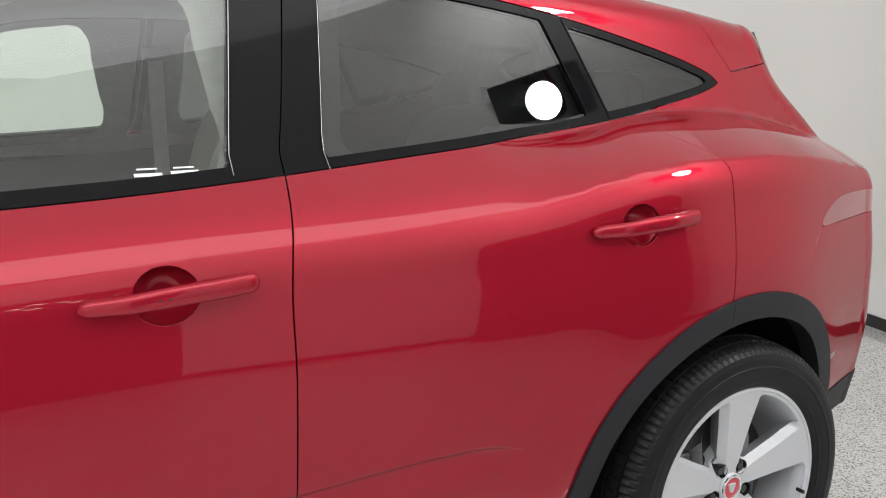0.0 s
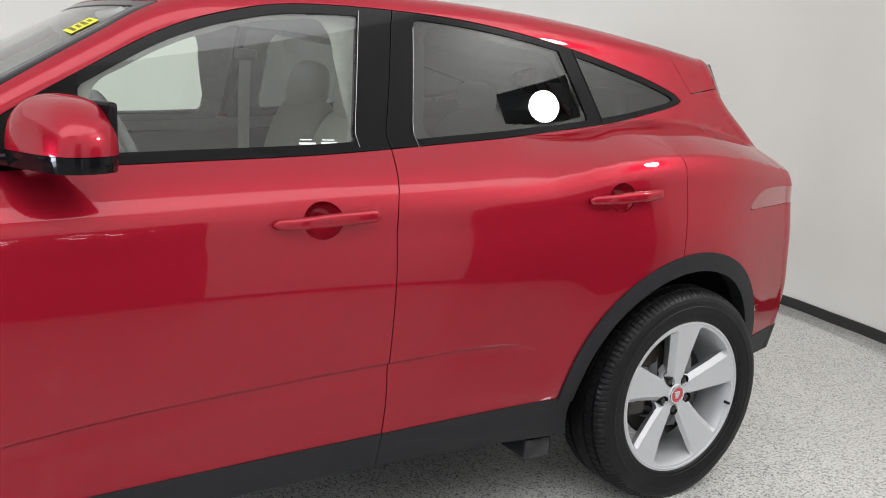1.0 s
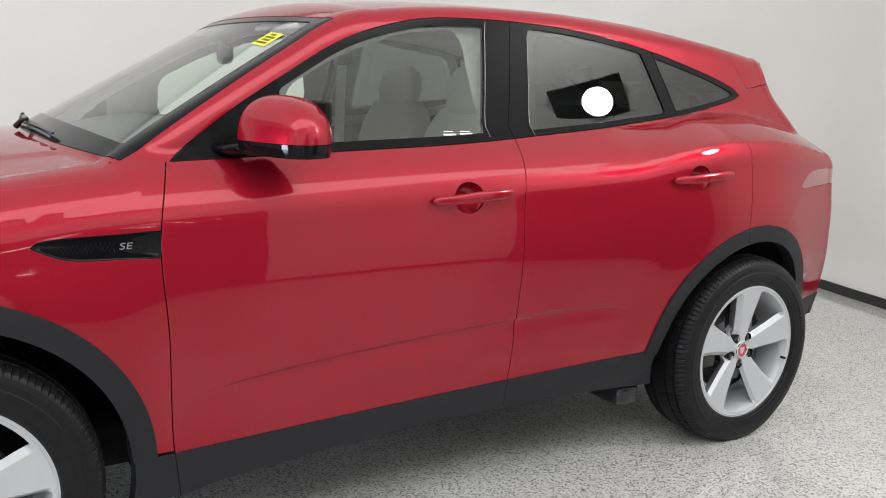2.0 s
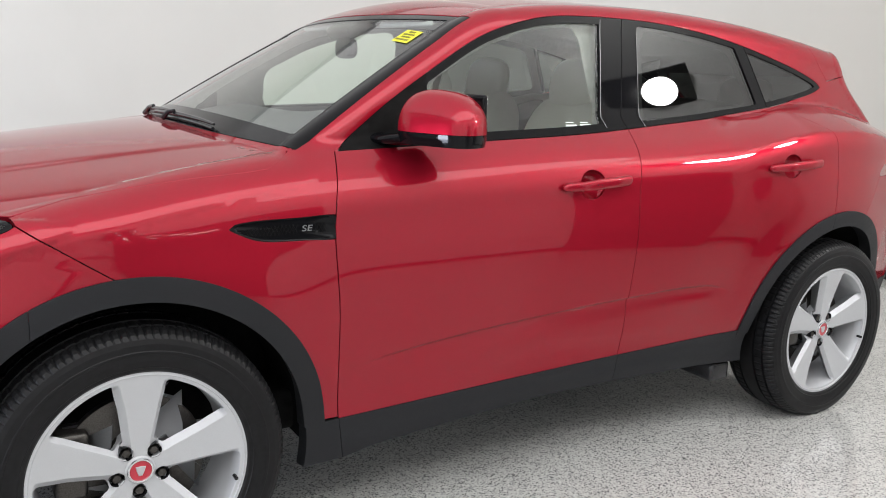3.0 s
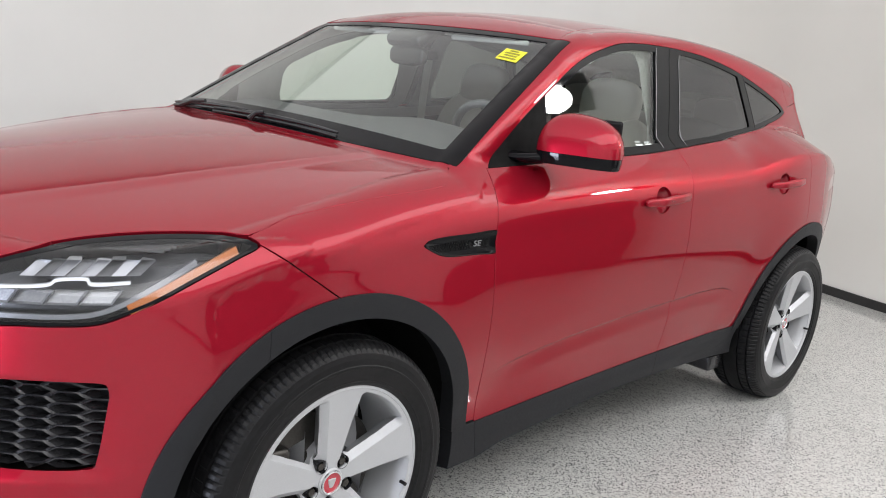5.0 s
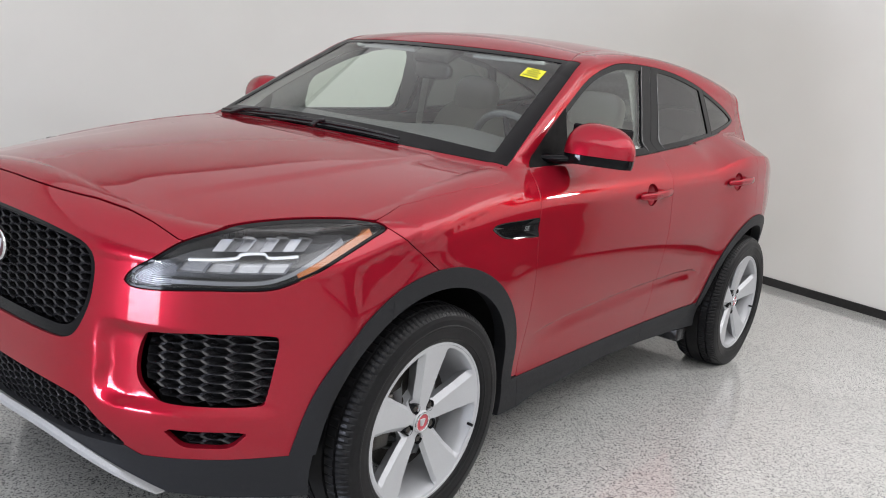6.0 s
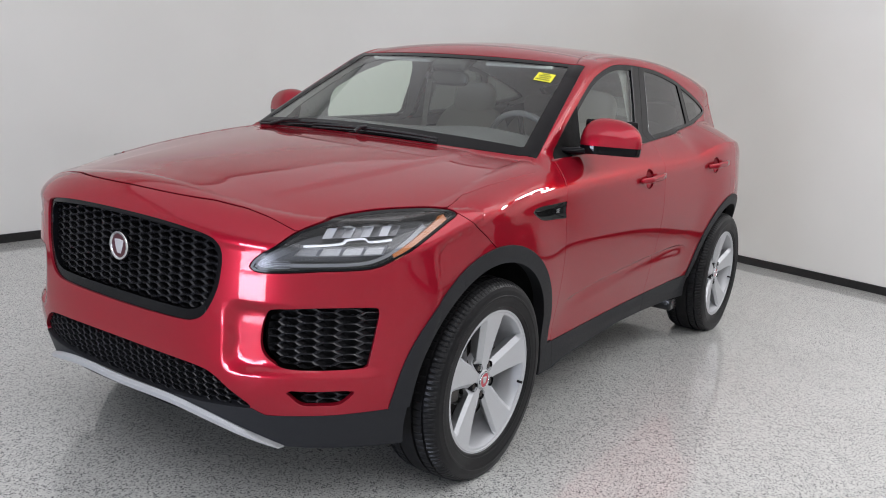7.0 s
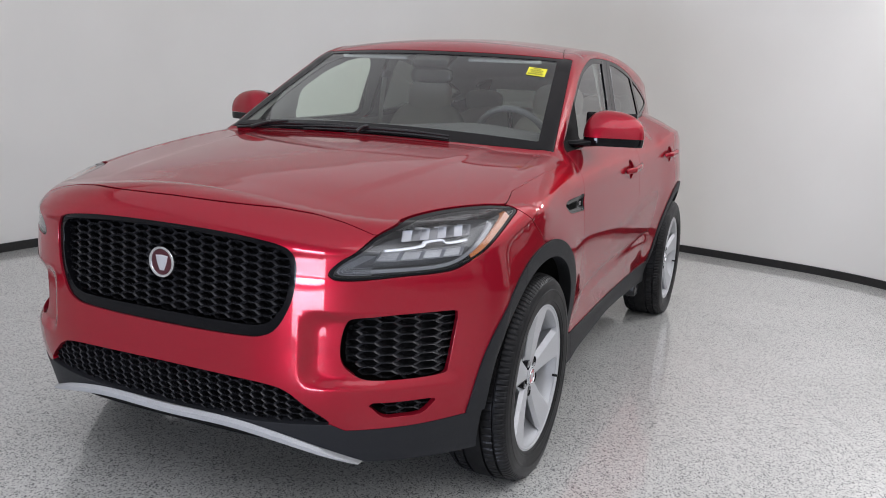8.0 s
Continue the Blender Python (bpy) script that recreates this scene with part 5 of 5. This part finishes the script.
paper = tagged(new("sticker"), "yellow paper sticker with dark print on the windscreen", "sticker")
C = np.array(((0.938, -0.488), (0.945, -0.572), (0.882, -0.580), (0.875, -0.496)))
glass_patch("paper", C, 0.0022, YELLOW, paper, on_top)
spot = lambda u, v: (C[0] * (1 - u) + C[1] * u) * (1 - v) + (C[3] * (1 - u) + C[2] * u) * v
for u0, u1, v0 in ((0.28, 0.68, 0.10), (0.14, 0.88, 0.31), (0.22, 0.80, 0.52), (0.08, 0.90, 0.74)):
    u = u0
    k = 0
    while u < u1 - 0.02:
        e = min(u + (0.05, 0.08, 0.065)[k % 3], u1)
        glass_patch("printed_bar", (spot(u, v0), spot(e, v0), spot(e, v0 + 0.13), spot(u, v0 + 0.13)), 0.0012, PRINT, paper, on_top)
        u = e + 0.025
        k += 1
for x0, x1, n in ((1.379, 1.424, 2), (1.438, 1.484, 3)):
    d = tagged(new("window_decal"), "small white printed decal on the driver's window", "decal")
    for k in range(n + 1):
        z = 1.182 - (0.0075 if n == 2 else 0.0058) * k
        inset = 0.006 * (k in (0, n))
        glass_patch("decal_bar", ((x0 + inset, z), (x1 - inset, z), (x1 - inset, z - (0.005 if k == 1 else 0.0025)), (x0 + inset, z - (0.005 if k == 1 else 0.0025))), 0.0040, DECAL, d, on_side)

# ---- cabin ----
def seat(x, y):
    s = new("front_seat")
    s.parent = car
    part("seat_cushion", moved(blob(0.27, 0.26, 0.10, 3.2), Matrix.Translation((x - 0.33, y, 0.66))), LEATHER, s)
    part("seat_back", moved(blob(0.085, 0.25, 0.34, 3.4), Matrix.Translation((x - 0.045, y, 0.92)) @ Matrix.Rotation(radians(14), 4, "Y")), LEATHER, s)
    part("headrest", moved(blob(0.055, 0.135, 0.105, 3.0), Matrix.Translation((x + 0.02, y, 1.285)) @ Matrix.Rotation(radians(8), 4, "Y")), LEATHER, s)
    for d in (-0.05, 0.05):
        part("headrest_post", tube([(x + 0.015, y + d, 1.12), (x + 0.018, y + d, 1.22)], 0.006), CHROME, s)
    return s


seat(1.70, -0.40)
seat(1.865, 0.44)
bench = new("rear_bench")
bench.parent = car
part("seat_cushion", moved(blob(0.28, 0.62, 0.10, 4), Matrix.Translation((2.25, 0, 0.70))), LEATHER, bench)
part("seat_back", moved(blob(0.08, 0.62, 0.30, 4), Matrix.Translation((2.56, 0, 0.95)) @ Matrix.Rotation(radians(18), 4, "Y")), LEATHER, bench)
for y in (-0.40, 0.40):
    part("headrest", moved(blob(0.045, 0.13, 0.075, 3), Matrix.Translation((2.66, y, 1.27))), LEATHER, bench)

dash = new("dashboard")
dash.parent = car
rings = []
for y in np.linspace(-0.70, 0.70, 29):
    hump = 0.032 * math.exp(-((y + 0.30) / 0.26) ** 2)
    f = 0.36 + 0.2 * y * y
    rings.append([(f, y, 1.09), (f + 0.12, y, 1.125), (0.70, y, 1.150 + 0.5 * hump), (0.80, y, 1.160 + hump), (0.850, y, 1.152 + hump), (0.885, y, 1.11 + hump), (0.89, y, 1.0), (0.90, y, 0.80), (0.80, y, 0.62), (f, y, 0.62)])
part("dash_top", loft(rings), DASH, dash)
part("centre_stack", moved(box(0.16, 0.26, 0.42, 0.03), Matrix.Translation((0.90, 0.02, 0.78)) @ Matrix.Rotation(radians(-18), 4, "Y")), SATIN_BLACK, dash)
col = Matrix.Translation((1.03, -0.40, 1.095)) @ Matrix.Rotation(radians(66), 4, "Y")
part("steering_rim", moved(tube([(0.182 * math.cos(a), 0.182 * math.sin(a), 0) for a in np.linspace(0, 2 * math.pi, 48, endpoint=False)], 0.015, 12, True), col), DASH, dash)
part("steering_hub", moved(blob(0.075, 0.08, 0.03, 3), col @ Matrix.Translation((0.0, 0, -0.01))), DASH, dash)
for a in (90, 200, 340):
    part("steering_spoke", moved(tube([(0.05 * math.cos(radians(a)), 0.05 * math.sin(radians(a)), -0.005), (0.18 * math.cos(radians(a)), 0.18 * math.sin(radians(a)), 0)], 0.013, 8), col @ Matrix.Rotation(radians(90), 4, "Z")), SATIN_BLACK, dash)
part("steering_column", moved(tube([(0, 0, -0.01), (0, 0, -0.16)], 0.05, 14), col), DASH, dash)

part("sensor_pod", moved(box(0.15, 0.19, 0.05, 0.02), Matrix.Translation((0.985, 0.0, 1.475)) @ Matrix.Rotation(radians(-28), 4, "Y")), SATIN_BLACK, car)
part("rear_view_mirror", moved(blob(0.022, 0.12, 0.036, 3.5), Matrix.Translation((0.955, 0.0, 1.395)) @ Matrix.Rotation(radians(-12), 4, "Z")), SATIN_BLACK, car)
for y in (-1, 1):
    part("seat_belt", loft([[(x + dx, y * (w + dw), z) for dx, dw in ((-0.024, 0), (0.024, 0), (0.024, 0.003), (-0.024, 0.003))] for x, w, z in ((1.70, 0.648, 1.40), (1.70, 0.664, 1.25), (1.705, 0.68, 1.05), (1.71, 0.68, 0.7))]), LINING, car)
    part("belt_anchor", moved(box(0.09, 0.03, 0.045, 0.012), Matrix.Translation((1.70, y * 0.645, 1.405))), DASH, car)
    part("sun_visor", moved(box(0.16, 0.36, 0.018, 0.008), Matrix.Translation((1.08, y * 0.34, 1.495)) @ Matrix.Rotation(radians(-16), 4, "Y")), LINING, car)

# ---- what is set round the car: lamp box, dark panels that shape reflections, and the dark way out ----
def board(name, at, towards, sx, sz, mat, label, category, depth=0.03, round_top=0.02):
    bm = bmesh.new()
    arc = [(c + round_top * math.cos(a), sz / 2 - round_top + round_top * math.sin(a)) for c, a0 in ((sx / 2 - round_top, 0), (round_top - sx / 2, 90)) for a in np.radians(np.linspace(a0, a0 + 90, 13))]
    rim = [(-sx / 2, -sz / 2), (sx / 2, -sz / 2), *arc]
    rings = [[bm.verts.new((x, d, z)) for x, z in rim] for d in (-depth / 2, depth / 2)]
    bm.faces.new(rings[0])
    bm.faces.new(rings[1])
    for i in range(len(rim)):
        bm.faces.new((rings[0][i], rings[0][(i + 1) % len(rim)], rings[1][(i + 1) % len(rim)], rings[1][i]))
    ob = part(name, bm, mat, None, label, smooth=False)
    d = Vector((towards[0] - at[0], towards[1] - at[1], 0))
    ob.matrix_basis = Matrix.Translation(at) @ Matrix.Rotation(math.atan2(d.y, d.x) + math.pi / 2, 4, "Z")
    return tagged(ob, category=category)


lamp_box = tagged(new("studio_lamp"), "black wall-mounted lamp box with one round bright lamp", "lamp")
turn = Matrix.Translation(LAMP_AT) @ (AIM - LAMP_AT).to_track_quat("-Y", "Z").to_matrix().to_4x4()
lamp_box.matrix_basis = turn
part("lamp_housing", moved(box(0.66, 0.05, 0.42, 0.01), Matrix.Translation((0.05, 0.03, 0))), SKIRTING, lamp_box)
part("lamp_bezel", lathe([(0.150, 0.01), (0.150, -0.02), (0.142, -0.022), (0.138, 0.0)], 48, True), SATIN_BLACK, lamp_box)
part("lamp_disc", lathe([(0.138, 0.005), (0.138, -0.004), (0.001, -0.008)], 48), glow("lamp_light", (1.0, 0.98, 0.95), 26.0), lamp_box)
part("wall_bracket", tube([(0.05, 0.05, 0), (0.05, 0.30, 0.02)], 0.02), SKIRTING, lamp_box)

MATT_BLACK = grain(material("matt_black_board", (0.05, 0.05, 0.052), 0.85), 120, (0.038, 0.038, 0.040), (0.062, 0.062, 0.064), 0.2)
board("black_screen", (3.56, -2.88, 0.69), (1.0, -0.6), 0.90, 1.38, MATT_BLACK, "matt black round-topped screen standing against the white wall", "screen", round_top=0.32)
# Unseen panel, added only to darken what the car's front reflects.
PANEL_GREY = grain(material("dark_grey_panel", (0.05, 0.05, 0.055), 0.6), 30, (0.04, 0.04, 0.043), (0.06, 0.06, 0.064))
board("roller_curtain", (-5.74, -0.55, 1.77), (0.0, -0.55), 4.6, 2.06, PANEL_GREY, "unseen dark grey panel added to darken reflections in the front bumper", "curtain")
# Black board in place of the dark opening and the space beyond it.
way_out = board("dark_curtain", (1.46, -4.42, 0.93), (0.9, -0.6), 1.72, 1.86, MATT_BLACK, "black board standing in for the dark way out of the room", "curtain")
# Glowing tubes on the board stand in for distant lamps beyond the opening.
STRIP = glow("strip_light", (1.0, 0.99, 0.97), 26.0)
for u, z, w in ((-0.52, 1.60, 0.16), (-0.10, 1.62, 0.12), (-0.55, 1.50, 0.10), (-0.20, 1.50, 0.08), (0.02, 1.53, 0.05), (-0.58, 1.36, 0.18), (-0.12, 1.38, 0.08), (0.08, 1.42, 0.07), (0.28, 1.48, 0.03)):
    b = tagged(part("strip_lamp", box(w, 0.012, 0.014, 0.004, 2), STRIP, None, "short bright tube standing in for a lamp beyond the way out"), category="lamp", group="tube lamps on the curtain")
    b.matrix_basis = way_out.matrix_basis @ Matrix.Translation((-u, -0.022, z - 0.93))
